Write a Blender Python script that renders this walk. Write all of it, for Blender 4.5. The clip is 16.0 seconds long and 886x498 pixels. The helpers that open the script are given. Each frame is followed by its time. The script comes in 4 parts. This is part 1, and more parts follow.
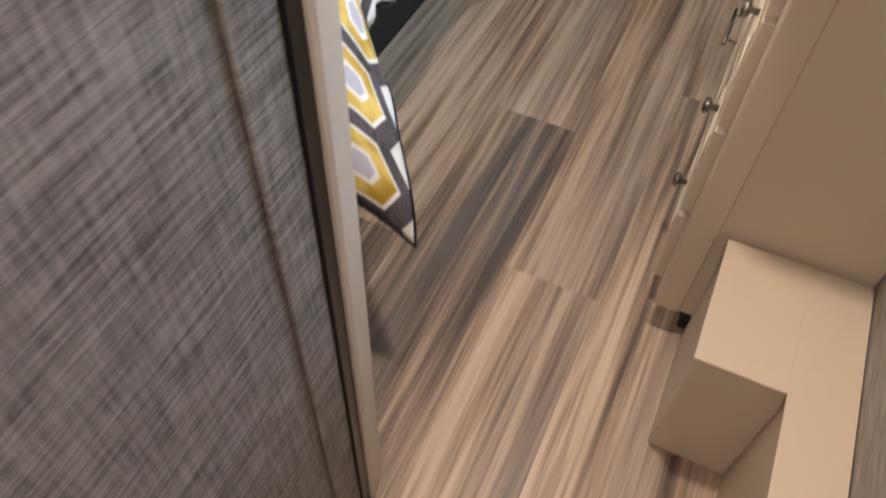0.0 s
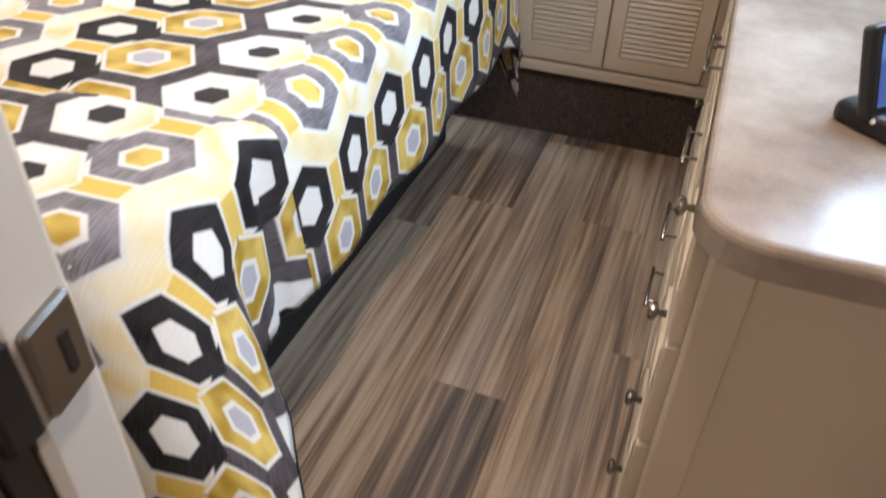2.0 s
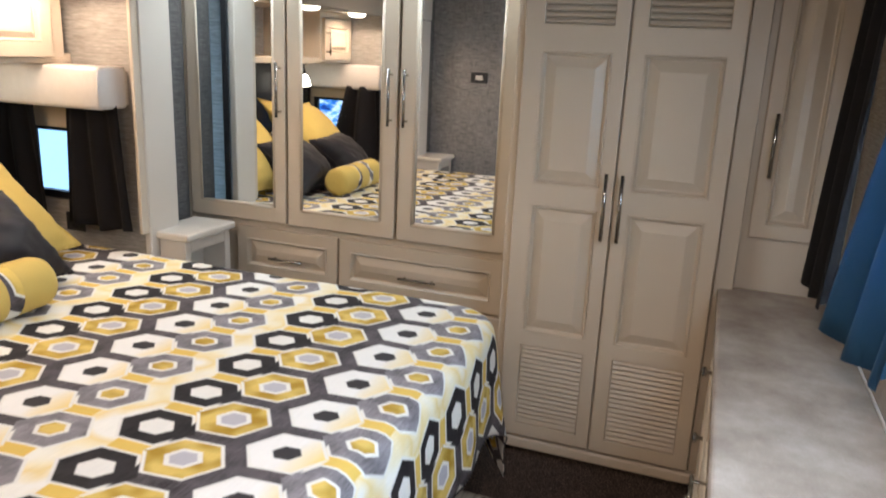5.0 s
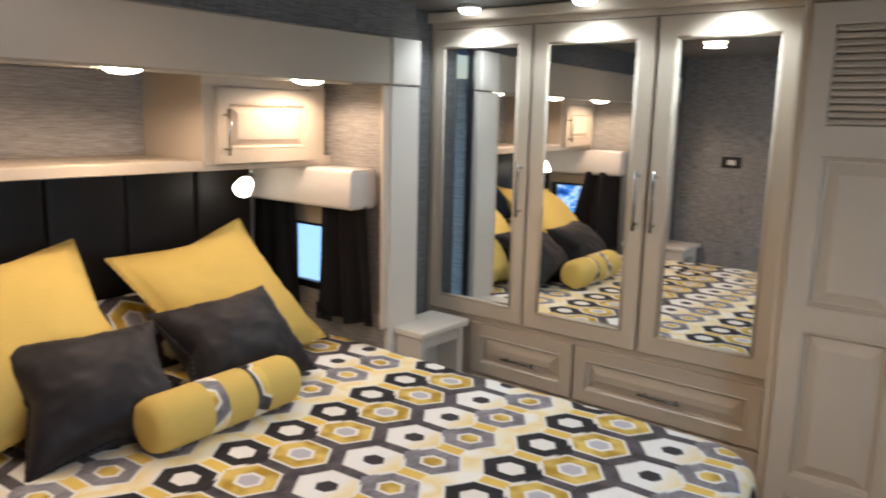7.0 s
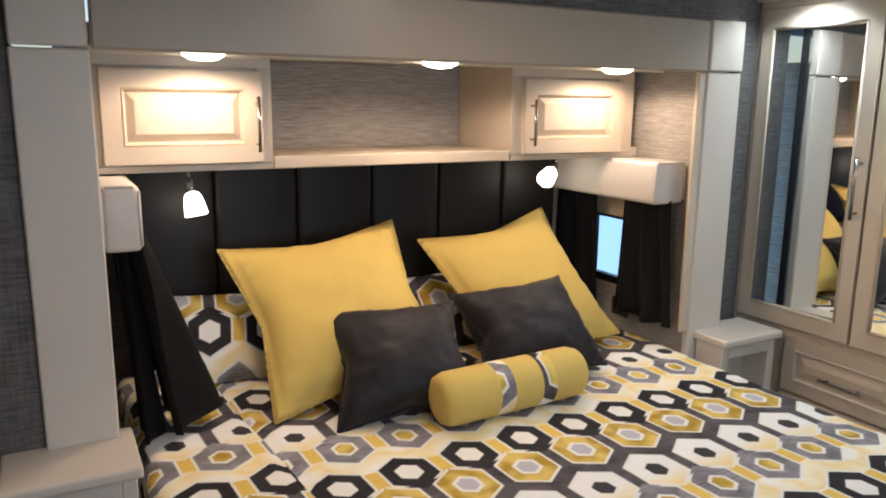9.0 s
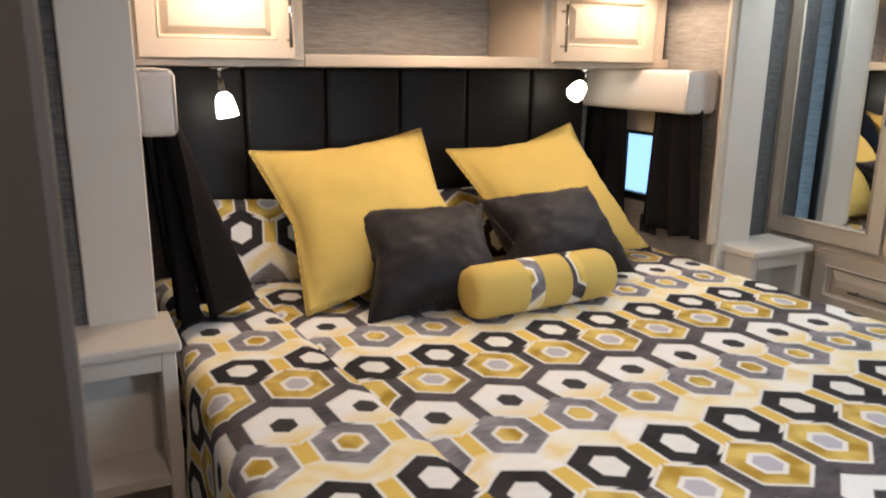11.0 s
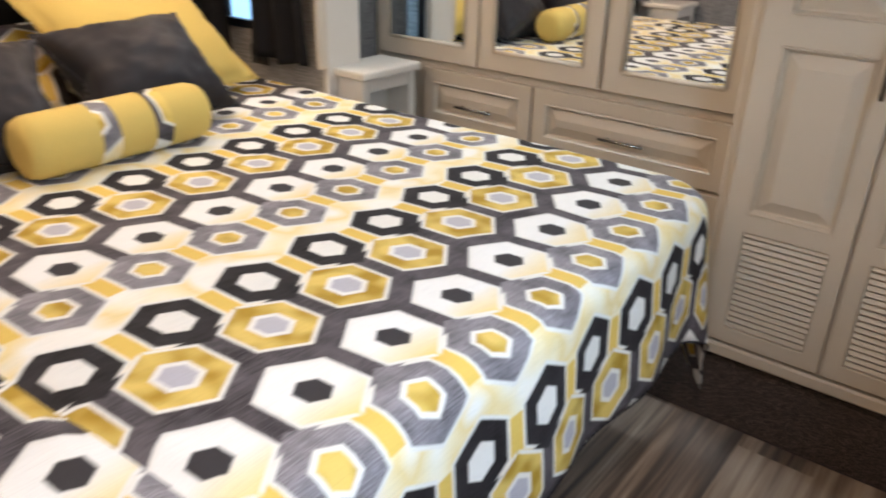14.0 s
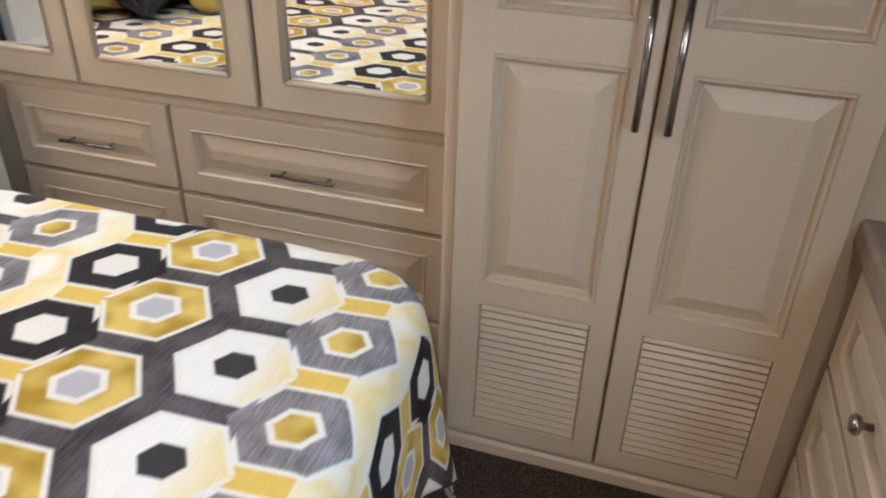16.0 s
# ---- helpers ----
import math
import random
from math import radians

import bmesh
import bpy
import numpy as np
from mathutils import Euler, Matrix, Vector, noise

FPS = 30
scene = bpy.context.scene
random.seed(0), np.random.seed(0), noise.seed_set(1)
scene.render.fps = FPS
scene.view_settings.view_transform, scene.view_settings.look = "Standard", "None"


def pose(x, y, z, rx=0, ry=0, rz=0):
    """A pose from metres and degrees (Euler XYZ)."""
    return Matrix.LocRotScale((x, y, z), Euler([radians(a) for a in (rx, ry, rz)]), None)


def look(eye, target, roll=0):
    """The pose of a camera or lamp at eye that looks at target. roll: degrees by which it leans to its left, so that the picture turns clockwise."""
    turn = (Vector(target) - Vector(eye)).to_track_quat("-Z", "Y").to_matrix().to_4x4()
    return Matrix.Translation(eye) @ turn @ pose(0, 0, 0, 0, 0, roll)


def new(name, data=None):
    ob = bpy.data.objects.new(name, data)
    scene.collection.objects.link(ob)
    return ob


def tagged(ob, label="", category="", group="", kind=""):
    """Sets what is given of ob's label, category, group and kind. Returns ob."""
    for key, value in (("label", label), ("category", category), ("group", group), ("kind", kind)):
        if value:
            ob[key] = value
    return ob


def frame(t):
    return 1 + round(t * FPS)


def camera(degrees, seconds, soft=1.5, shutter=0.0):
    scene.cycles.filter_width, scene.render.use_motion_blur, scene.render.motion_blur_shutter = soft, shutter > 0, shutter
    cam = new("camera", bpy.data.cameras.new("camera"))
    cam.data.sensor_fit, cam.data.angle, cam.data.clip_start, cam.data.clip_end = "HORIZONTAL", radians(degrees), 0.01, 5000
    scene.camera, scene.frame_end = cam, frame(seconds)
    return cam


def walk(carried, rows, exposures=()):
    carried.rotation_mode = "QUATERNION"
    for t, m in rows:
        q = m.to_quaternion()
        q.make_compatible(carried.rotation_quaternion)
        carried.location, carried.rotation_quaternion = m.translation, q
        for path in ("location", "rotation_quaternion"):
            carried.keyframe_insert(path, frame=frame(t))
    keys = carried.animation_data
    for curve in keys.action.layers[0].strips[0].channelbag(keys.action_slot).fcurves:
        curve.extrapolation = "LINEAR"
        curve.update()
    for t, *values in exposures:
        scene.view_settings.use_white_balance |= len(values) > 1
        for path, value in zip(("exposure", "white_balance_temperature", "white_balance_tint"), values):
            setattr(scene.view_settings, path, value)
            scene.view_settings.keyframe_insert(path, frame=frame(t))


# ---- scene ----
cam = camera(61.5, 16.0, soft=1.8, shutter=0.5)
PATH = [
    (0, (0.971, 1.406, 1.226), (0.498, 2.535, -0.356), 2.8),
    (0.5, (0.982, 1.465, 1.239), (0.493, 2.69, -0.265), 2.4),
    (1, (0.985, 1.507, 1.26), (0.486, 2.814, -0.169), 2.5),
    (1.5, (0.976, 1.567, 1.283), (0.461, 2.968, -0.048), 2.2),
    (2, (0.97, 1.613, 1.313), (0.445, 3.108, 0.093), 1.9),
    (2.5, (0.967, 1.659, 1.339), (0.42, 3.245, 0.25), 1.8),
    (3, (0.97, 1.68, 1.375), (0.394, 3.33, 0.402), 1.7),
    (3.5, (0.97, 1.672, 1.424), (0.37, 3.378, 0.571), 1.8),
    (4, (0.985, 1.651, 1.476), (0.356, 3.408, 0.759), 1.8),
    (4.2, (0.978, 1.656, 1.485), (0.349, 3.434, 0.818), 1.9),
    (6.3, (0.899, 1.82, 1.641), (-0.023, 3.558, 1.282), 1.6),
    (6.5, (0.884, 1.821, 1.646), (-0.13, 3.507, 1.286), 1.5),
    (7, (0.848, 1.847, 1.645), (-0.362, 3.4, 1.29), 1.3),
    (7.5, (0.836, 1.88, 1.624), (-0.616, 3.212, 1.283), 1.0),
    (8, (0.833, 1.897, 1.651), (-0.768, 3.041, 1.293), 0.7),
    (8.5, (0.81, 1.884, 1.645), (-0.875, 2.901, 1.29), 0.6),
    (8.7, (0.826, 1.898, 1.651), (-0.889, 2.861, 1.288), 0.5),
    (10.8, (0.878, 1.871, 1.472), (-0.87, 2.733, 1.02), 0.6),
    (11, (0.879, 1.858, 1.464), (-0.856, 2.725, 0.977), 0.6),
    (11.5, (0.879, 1.834, 1.449), (-0.809, 2.746, 0.883), 0.7),
    (12, (0.878, 1.824, 1.439), (-0.731, 2.828, 0.804), 0.9),
    (12.5, (0.875, 1.847, 1.436), (-0.615, 2.99, 0.747), 1.1),
    (13, (0.912, 1.924, 1.419), (-0.468, 3.167, 0.679), 1.2),
    (13.5, (0.937, 1.984, 1.401), (-0.34, 3.301, 0.606), 1.2),
    (14, (0.897, 2.117, 1.388), (-0.215, 3.542, 0.531), 1.4),
    (14.5, (0.823, 2.297, 1.406), (0.019, 3.884, 0.491), 1.6),
    (15, (0.756, 2.478, 1.399), (0.138, 4.129, 0.455), 1.8),
    (15.5, (0.709, 2.688, 1.404), (0.148, 4.343, 0.431), 1.9),
    (16, (0.686, 2.853, 1.412), (0.19, 4.509, 0.405), 1.8),
]
EXPOSURES = [(0.0, 1.15), (1.0, 1.34), (2.0, 0.85), (2.6, 0.34), (3.2, 0.16), (3.7, 0.34), (4.1, 0.62), (6.4, 0.26), (8.5, 0.20), (11.0, 0.30), (13.0, 0.53), (14.5, 0.65), (16.0, 0.62)]
walk(cam, [(t, look(eye, target, roll)) for t, eye, target, roll in PATH], EXPOSURES)

# ---- world and light ----
world = bpy.data.worlds.new("world")
scene.world = world
world.use_nodes = True
wn = world.node_tree.nodes
sky = wn.new("ShaderNodeTexSky")
sky.sky_type = "NISHITA"
sky.sun_disc = False
sky.sun_elevation = radians(35)
sky.sun_rotation = radians(120)
world.node_tree.links.new(sky.outputs[0], wn["Background"].inputs[0])
wn["Background"].inputs[1].default_value = 0.12

WARM = (1.0, 0.75, 0.57)
NEUTRAL = (1.0, 0.80, 0.68)
COOL = (0.78, 0.9, 1.0)
DAY = (0.62, 0.80, 1.0)


def lamp(name, kind, at, watts, colour, size=0.06, target=None, angle=120.0, blend=0.6, size_y=None):
    data = bpy.data.lights.new(name, kind)
    data.energy, data.color = watts, colour
    if kind == "AREA":
        data.size = size
        data.shape = "DISK"
        if size_y:
            data.shape, data.size_y = "RECTANGLE", size_y
    else:
        data.shadow_soft_size = size
    if kind == "SPOT":
        data.spot_size, data.spot_blend = radians(angle), blend
    ob = new(name, data)
    ob.matrix_world = look(at, target or (at[0], at[1] + 0.001, at[2] - 1))
    return tagged(ob, kind="structure")


SOFFIT_LIGHTS = [(-1.10, 2.268), (-1.10, 2.927), (-1.10, 3.586)]
MIRROR_LIGHTS = [(-0.81, 4.10), (-0.35, 4.10), (0.11, 4.10)]
# The last dome is unseen, added behind the camera to brighten the entry floor.
DOME_LIGHTS = [(-0.43, 2.79), (0.84, 2.20), (0.98, 0.60)]
for lx, ly in SOFFIT_LIGHTS:
    lamp("soffit_lamp", "SPOT", (lx, ly, 1.726), 10, WARM, 0.045, angle=170, blend=0.3)
for lx, ly in MIRROR_LIGHTS:
    lamp("mirror_lamp", "SPOT", (lx, ly, 1.992), 8, COOL, 0.03, angle=150, blend=0.5)
for (lx, ly), watts in zip(DOME_LIGHTS, (2.4, 8.0, 8.5)):
    lamp("dome_lamp", "AREA", (lx, ly, 1.9995), watts, NEUTRAL, 0.10)
lamp("window_daylight", "AREA", (1.345, 2.97, 1.42), 13, DAY, 0.72, target=(0.5, 2.97, 0.95), size_y=0.46)

# ---- materials ----


class Nodes:
    def __init__(self, name):
        self.mat = bpy.data.materials.new(name)
        self.mat.use_nodes = True
        self.tree = self.mat.node_tree
        self.bsdf = self.tree.nodes["Principled BSDF"]

    def add(self, kind, **props):
        n = self.tree.nodes.new("ShaderNode" + kind)
        for k, v in props.items():
            setattr(n, k, v)
        return n

    def plug(self, a, b):
        if hasattr(a, "is_output"):
            self.tree.links.new(a, b)
        else:
            b.default_value = a

    def m(self, op, a, b=0.0, c=None):
        n = self.add("Math", operation=op)
        self.plug(a, n.inputs[0])
        self.plug(b, n.inputs[1])
        if c is not None:
            self.plug(c, n.inputs[2])
        return n.outputs[0]

    def mix(self, f, a, b, how="MIX"):
        n = self.add("MixRGB", blend_type=how)
        self.plug(f, n.inputs[0])
        self.plug(a if hasattr(a, "is_output") else (*a, 1), n.inputs[1])
        self.plug(b if hasattr(b, "is_output") else (*b, 1), n.inputs[2])
        return n.outputs[0]

    def coords(self, scale=(1, 1, 1), which="Object"):
        t = self.add("TexCoord")
        mp = self.add("Mapping")
        mp.inputs["Scale"].default_value = scale
        self.tree.links.new(t.outputs[which], mp.inputs[0])
        return mp.outputs[0]

    def noise(self, vec, scale, detail=4.0, rough=0.6):
        n = self.add("TexNoise")
        self.tree.links.new(vec, n.inputs["Vector"])
        n.inputs["Scale"].default_value = scale
        n.inputs["Detail"].default_value = detail
        n.inputs["Roughness"].default_value = rough
        return n.outputs["Fac"]

    def ramp(self, f, stops):
        n = self.add("ValToRGB")
        self.plug(f, n.inputs[0])
        e = n.color_ramp.elements
        while len(e) < len(stops):
            e.new(0.5)
        for el, (p, c) in zip(e, stops):
            el.position, el.color = p, (*c, 1)
        return n.outputs[0]

    def bump(self, h, strength=0.3, dist=0.002):
        n = self.add("Bump")
        n.inputs["Strength"].default_value = strength
        n.inputs["Distance"].default_value = dist
        self.plug(h, n.inputs["Height"])
        self.tree.links.new(n.outputs[0], self.bsdf.inputs["Normal"])

    def out(self, colour=None, rough=None, metal=None, **more):
        for key, v in (("Base Color", colour), ("Roughness", rough), ("Metallic", metal)):
            if v is None:
                continue
            self.plug((*v, 1) if isinstance(v, tuple) else v, self.bsdf.inputs[key])
        for key, v in more.items():
            self.bsdf.inputs[key.replace("_", " ")].default_value = v
        return self.mat


def painted(name, colour, rough=0.42, vary=0.08):
    n = Nodes(name)
    v = n.coords()
    big, fine = n.noise(v, 3.0), n.noise(v, 60.0)
    lo = tuple(c * (1 - vary) for c in colour)
    c = n.mix(big, lo, colour)
    n.bump(fine, 0.05, 0.001)
    return n.out(c, n.m("MULTIPLY_ADD", fine, 0.12, rough - 0.06))


def woven(name, dark, light, axis_u=(1, 1, 14), axis_v=(14, 14, 1), scale=26.0, rough=0.75):
    n = Nodes(name)
    a = n.noise(n.coords(axis_v), scale, 3)
    b = n.noise(n.coords(axis_u), scale, 3)
    big = n.noise(n.coords(), 2.5)
    f = n.m("MULTIPLY_ADD", a, 0.6, n.m("MULTIPLY", b, 0.4))
    c = n.ramp(f, [(0.36, dark), (0.64, light)])
    c = n.mix(n.m("MULTIPLY", big, 0.35), c, dark)
    n.bump(f, 0.25, 0.002)
    return n.out(c, rough)


def plain(name, colour, rough=0.5, metal=0.0, **more):
    n = Nodes(name)
    f = n.noise(n.coords(), 40.0)
    return n.out(n.mix(f, tuple(c * 0.85 for c in colour), colour), n.m("MULTIPLY_ADD", f, 0.1, max(0.0, rough - 0.05)), metal, **more)


def cloth(name, colour, scale=300.0, sheen=0.03, rough=0.85):
    n = Nodes(name)
    a, b = n.noise(n.coords((1, 8, 1)), scale / 2, 2), n.noise(n.coords((8, 1, 8)), scale / 2, 2)
    f = n.m("MULTIPLY_ADD", a, 0.5, n.m("MULTIPLY", b, 0.5))
    big = n.noise(n.coords(), 9.0)
    c = n.mix(f, tuple(k * 0.75 for k in colour), tuple(min(1, k * 1.12) for k in colour))
    c = n.mix(n.m("MULTIPLY", big, 0.25), c, tuple(k * 0.8 for k in colour))
    n.bump(f, 0.2, 0.001)
    return n.out(c, rough, Sheen_Weight=sheen, Specular_IOR_Level=0.2)


def glow(name, colour, strength):
    n = Nodes(name)
    n.bsdf.inputs["Emission Color"].default_value = (*colour, 1)
    n.bsdf.inputs["Emission Strength"].default_value = strength
    return n.out(colour, 0.4)


CREAM = painted("cream_painted_wood", (0.54, 0.455, 0.35))
WHITE_TRIM = painted("off_white_painted_trim", (0.58, 0.525, 0.455), 0.4)
# Trim colour darkened for the fascia, offsetting lamp light that spills onto it.
FASCIA = painted("darkened_fascia_paint", (0.34, 0.285, 0.225), 0.38)
# Near-black tone that paints the shade on the door jamb.
JAMB_SHADE = painted("jamb_shade_paint", (0.030, 0.024, 0.020), 0.6)
WALLPAPER = woven("woven_grey_wallpaper", (0.20, 0.178, 0.158), (0.42, 0.385, 0.35), (3, 3, 30), (1, 1, 16), 12.0)
WALLPAPER_DARK = woven("grey_linen_wall_panel", (0.085, 0.080, 0.078), (0.37, 0.35, 0.338), (14, 14, 1), (1, 1, 14), 16.0)
# Darker copy of the linen above, with the west wall's shade in its colour.
SHADED_LINEN = woven("shaded_linen_panel", (0.045, 0.042, 0.041), (0.16, 0.15, 0.145), (14, 14, 1), (1, 1, 14), 16.0)
CEILING = painted("taupe_ceiling_vinyl", (0.15, 0.135, 0.125), 0.7)
LEATHER = plain("dark_brown_leather", (0.013, 0.0098, 0.0085), 0.5, 0.0, Specular_IOR_Level=0.28)
DARK_CLOTH = cloth("charcoal_curtain_cloth", (0.020, 0.018, 0.019))
BLUE_CLOTH = cloth("blue_curtain_lining", (0.028, 0.085, 0.155))
YELLOW_CLOTH = cloth("yellow_cotton", (0.64, 0.46, 0.13))
CHARCOAL_SATIN = cloth("charcoal_cushion_cloth", (0.017, 0.015, 0.018), sheen=0.06, rough=0.5)
IVORY_VINYL = plain("ivory_vinyl", (0.62, 0.57, 0.52), 0.45)
NICKEL = plain("brushed_nickel", (0.36, 0.345, 0.33), 0.22, 1.0)
BLACK = plain("black_plastic", (0.012, 0.012, 0.014), 0.3)
BED_BASE = plain("black_bed_base", (0.014, 0.014, 0.016), 0.8)
MIRROR = Nodes("mirror_glass").out((0.88, 0.9, 0.9), 0.015, 1.0)
LAMP_GLASS = glow("lit_frosted_glass", (1.0, 0.93, 0.8), 9.0)
LAMP_COOL = glow("lit_white_lens", (0.88, 0.95, 1.0), 9.0)
DAY_BACKDROP = glow("bright_daylight_outside", (0.42, 0.70, 1.0), 1.0)
# Glowing blue and white mottle, standing in for the bright view outside.
def make_blue_view():
    n = Nodes("blue_glow_outside")
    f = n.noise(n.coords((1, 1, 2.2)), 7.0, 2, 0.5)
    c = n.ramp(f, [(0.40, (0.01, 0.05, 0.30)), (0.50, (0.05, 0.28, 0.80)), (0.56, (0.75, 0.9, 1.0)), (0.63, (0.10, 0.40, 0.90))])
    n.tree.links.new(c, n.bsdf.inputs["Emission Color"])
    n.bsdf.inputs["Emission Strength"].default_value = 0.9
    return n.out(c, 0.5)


BLUE_OUTSIDE = make_blue_view()
GLASS = Nodes("window_glass").out((0.9, 0.95, 1.0), 0.02, 0.0, Transmission_Weight=1.0, IOR=1.1)
SHADE_CLOTH = cloth("beige_shade_cloth", (0.50, 0.40, 0.29))


def make_carpet():
    n = Nodes("dark_brown_carpet")
    f = n.noise(n.coords(), 260.0, 3, 0.8)
    c = n.ramp(f, [(0.36, (0.015, 0.010, 0.008)), (0.52, (0.07, 0.046, 0.036)), (0.66, (0.24, 0.185, 0.155))])
    n.bump(f, 0.9, 0.006)
    return n.out(c, 0.95)


CARPET = make_carpet()


def make_counter():
    n = Nodes("beige_marbled_laminate")
    v = n.coords()
    a, b, d = n.noise(v, 7.0, 8, 0.65), n.noise(n.coords((1, 3, 1)), 18.0, 6, 0.6), n.noise(v, 240.0, 2)
    c = n.ramp(a, [(0.3, (0.16, 0.122, 0.094)), (0.5, (0.255, 0.205, 0.165)), (0.7, (0.345, 0.298, 0.252))])
    c = n.mix(n.m("MULTIPLY", b, 0.45), c, (0.22, 0.18, 0.15))
    c = n.mix(n.ramp(d, [(0.5, (0, 0, 0)), (0.7, (0.12, 0.12, 0.12))]), c, (0.42, 0.375, 0.33))
    return n.out(c, n.m("MULTIPLY_ADD", b, 0.14, 0.13), Specular_IOR_Level=0.42)


COUNTER = make_counter()


def make_planks():
    n = Nodes("streaked_wood_vinyl_plank")
    info = n.add("ObjectInfo")
    t = n.add("TexCoord")
    shift = n.add("VectorMath", operation="MULTIPLY_ADD")
    n.tree.links.new(info.outputs["Random"], shift.inputs[0])
    shift.inputs[1].default_value = (17.0, 31.0, 5.0)
    n.tree.links.new(t.outputs["Object"], shift.inputs[2])

    def streak(sx, sy, scale, detail):
        mp = n.add("Mapping")
        mp.inputs["Scale"].default_value = (sx, sy, 1)
        n.tree.links.new(shift.outputs[0], mp.inputs[0])
        return n.noise(mp.outputs[0], scale, detail, 0.6)
    wide, fine, hair = streak(1, 0.042, 20.0, 3), streak(1, 0.026, 70.0, 5), streak(1, 0.02, 260.0, 2)
    f = n.m("MULTIPLY_ADD", fine, 0.5, n.m("MULTIPLY", wide, 0.5))
    f = n.m("ADD", f, n.m("MULTIPLY", n.m("SUBTRACT", info.outputs["Random"], 0.5), 0.11))
    c = n.ramp(f, [(0.36, (0.060, 0.045, 0.038)), (0.44, (0.18, 0.13, 0.10)), (0.51, (0.38, 0.28, 0.20)), (0.58, (0.58, 0.45, 0.33)), (0.68, (0.68, 0.57, 0.45))])
    tone = streak(1, 0.1, 6.0, 2)
    c = n.mix(n.ramp(tone, [(0.45, (0, 0, 0)), (0.7, (0.5, 0.5, 0.5))]), c, (0.30, 0.265, 0.24))
    c = n.mix(n.m("MULTIPLY", hair, 0.3), c, (0.12, 0.09, 0.07), "MULTIPLY")
    n.bump(hair, 0.12, 0.001)
    return n.out(c, n.m("MULTIPLY_ADD", fine, 0.15, 0.36))


PLANK = make_planks()

# The bedspread's print: rows of hexagons, repeating every 0.590 m along the bed and 0.170 m across it.
PU, PV = 0.590, 0.170
COLUMNS = {"D": (-0.045, 0.085), "O": (0.078, 0.0), "W": (0.247, 0.085), "G": (0.368, 0.0)}


def make_print(name="hexagon_print_cotton"):
    n = Nodes(name)
    uv = n.add("UVMap", uv_map="print")
    sep = n.add("SeparateXYZ")
    n.tree.links.new(uv.outputs[0], sep.inputs[0])
    u, v = sep.outputs[0], sep.outputs[1]
    ragged = n.add("TexNoise")
    n.tree.links.new(uv.outputs[0], ragged.inputs["Vector"])
    ragged.inputs["Scale"].default_value = 90.0
    ragged.inputs["Detail"].default_value = 2.0
    jag = n.add("SeparateXYZ")
    n.tree.links.new(ragged.outputs["Color"], jag.inputs[0])
    u = n.m("MULTIPLY_ADD", n.m("SUBTRACT", jag.outputs[0], 0.5), 0.0012, u)
    v = n.m("MULTIPLY_ADD", n.m("SUBTRACT", jag.outputs[1], 0.5), 0.0012, v)
    near = n.m("LESS_THAN", n.m("MULTIPLY_ADD", u, -0.085, v), 2.415)
    v_skew = n.m("MULTIPLY_ADD", n.m("SUBTRACT", 0.245, u), 0.063, v)
    u = n.m("ADD", n.m("MULTIPLY_ADD", n.m("SUBTRACT", v, 2.65), 0.060, u), -0.021)
    u = n.m("MULTIPLY_ADD", near, 0.114, u)
    v = n.m("MULTIPLY_ADD", near, -0.068, v_skew)
    v = n.m("SUBTRACT", v, 2.735)

    def wrap(x, at, period):
        q = n.m("DIVIDE", n.m("SUBTRACT", x, at), period)
        q = n.m("SUBTRACT", q, n.m("ROUND", q))
        return n.m("MULTIPLY", q, period)
    half = 0.0685

    def inside(d, edge):
        q = n.add("MapRange")
        n.plug(d, q.inputs[0])
        q.inputs[1].default_value, q.inputs[2].default_value = edge - 0.0018, edge + 0.0018
        q.inputs[3].default_value, q.inputs[4].default_value = 1.0, 0.0
        return q.outputs[0]
    hexes = {}
    for key, (cu, cv) in COLUMNS.items():
        du, dv = wrap(u, cu, PU), wrap(v, cv, PV)
        au, av = n.m("ABSOLUTE", du), n.m("ABSOLUTE", dv)
        d = n.m("MAXIMUM", av, n.m("MULTIPLY_ADD", au, 0.775, n.m("MULTIPLY", av, 0.5)))
        hexes[key] = (du, dv, d)
    mp = n.add("Mapping")
    mp.inputs["Scale"].default_value = (16, 0.8, 1)
    n.tree.links.new(uv.outputs[0], mp.inputs[0])
    brush = n.noise(mp.outputs[0], 22.0, 5, 0.75)
    blot = n.noise(uv.outputs[0], 7.0, 1.5)
    patch = n.add("MapRange")
    n.plug(n.m("MULTIPLY_ADD", brush, 0.55, n.m("MULTIPLY", n.noise(uv.outputs[0], 13.0, 2), 0.45)), patch.inputs[0])
    patch.inputs[1].default_value, patch.inputs[2].default_value = 0.34, 0.66
    patch = patch.outputs[0]
    # dark bands and pale bands
    mid = wrap(u, 0.455, PU)
    pale = inside(n.m("ABSOLUTE", mid), 0.150)
    yellowish = n.ramp(blot, [(0.34, (0.84, 0.82, 0.76)), (0.45, (0.80, 0.65, 0.32)), (0.55, (0.83, 0.75, 0.53)), (0.66, (0.84, 0.82, 0.74))])
    pale_c = n.mix(inside(n.m("ABSOLUTE", mid), 0.055), (0.72, 0.50, 0.12), yellowish)
    dark_c = n.mix(patch, (0.024, 0.021, 0.024), (0.145, 0.130, 0.140))
    c = n.mix(pale, dark_c, pale_c)
    white = (0.77, 0.755, 0.71)

    def lay(c, key, fill, edge_where, core, core_edge, ring_edge=None):
        du, dv, d = hexes[key]
        body = inside(d, half)
        face = n.mix(inside(d, half - 0.0065), n.mix(edge_where, fill, white), fill)
        if ring_edge:
            face = n.mix(inside(d, ring_edge), face, white)
        face = n.mix(inside(d, core_edge), face, core)
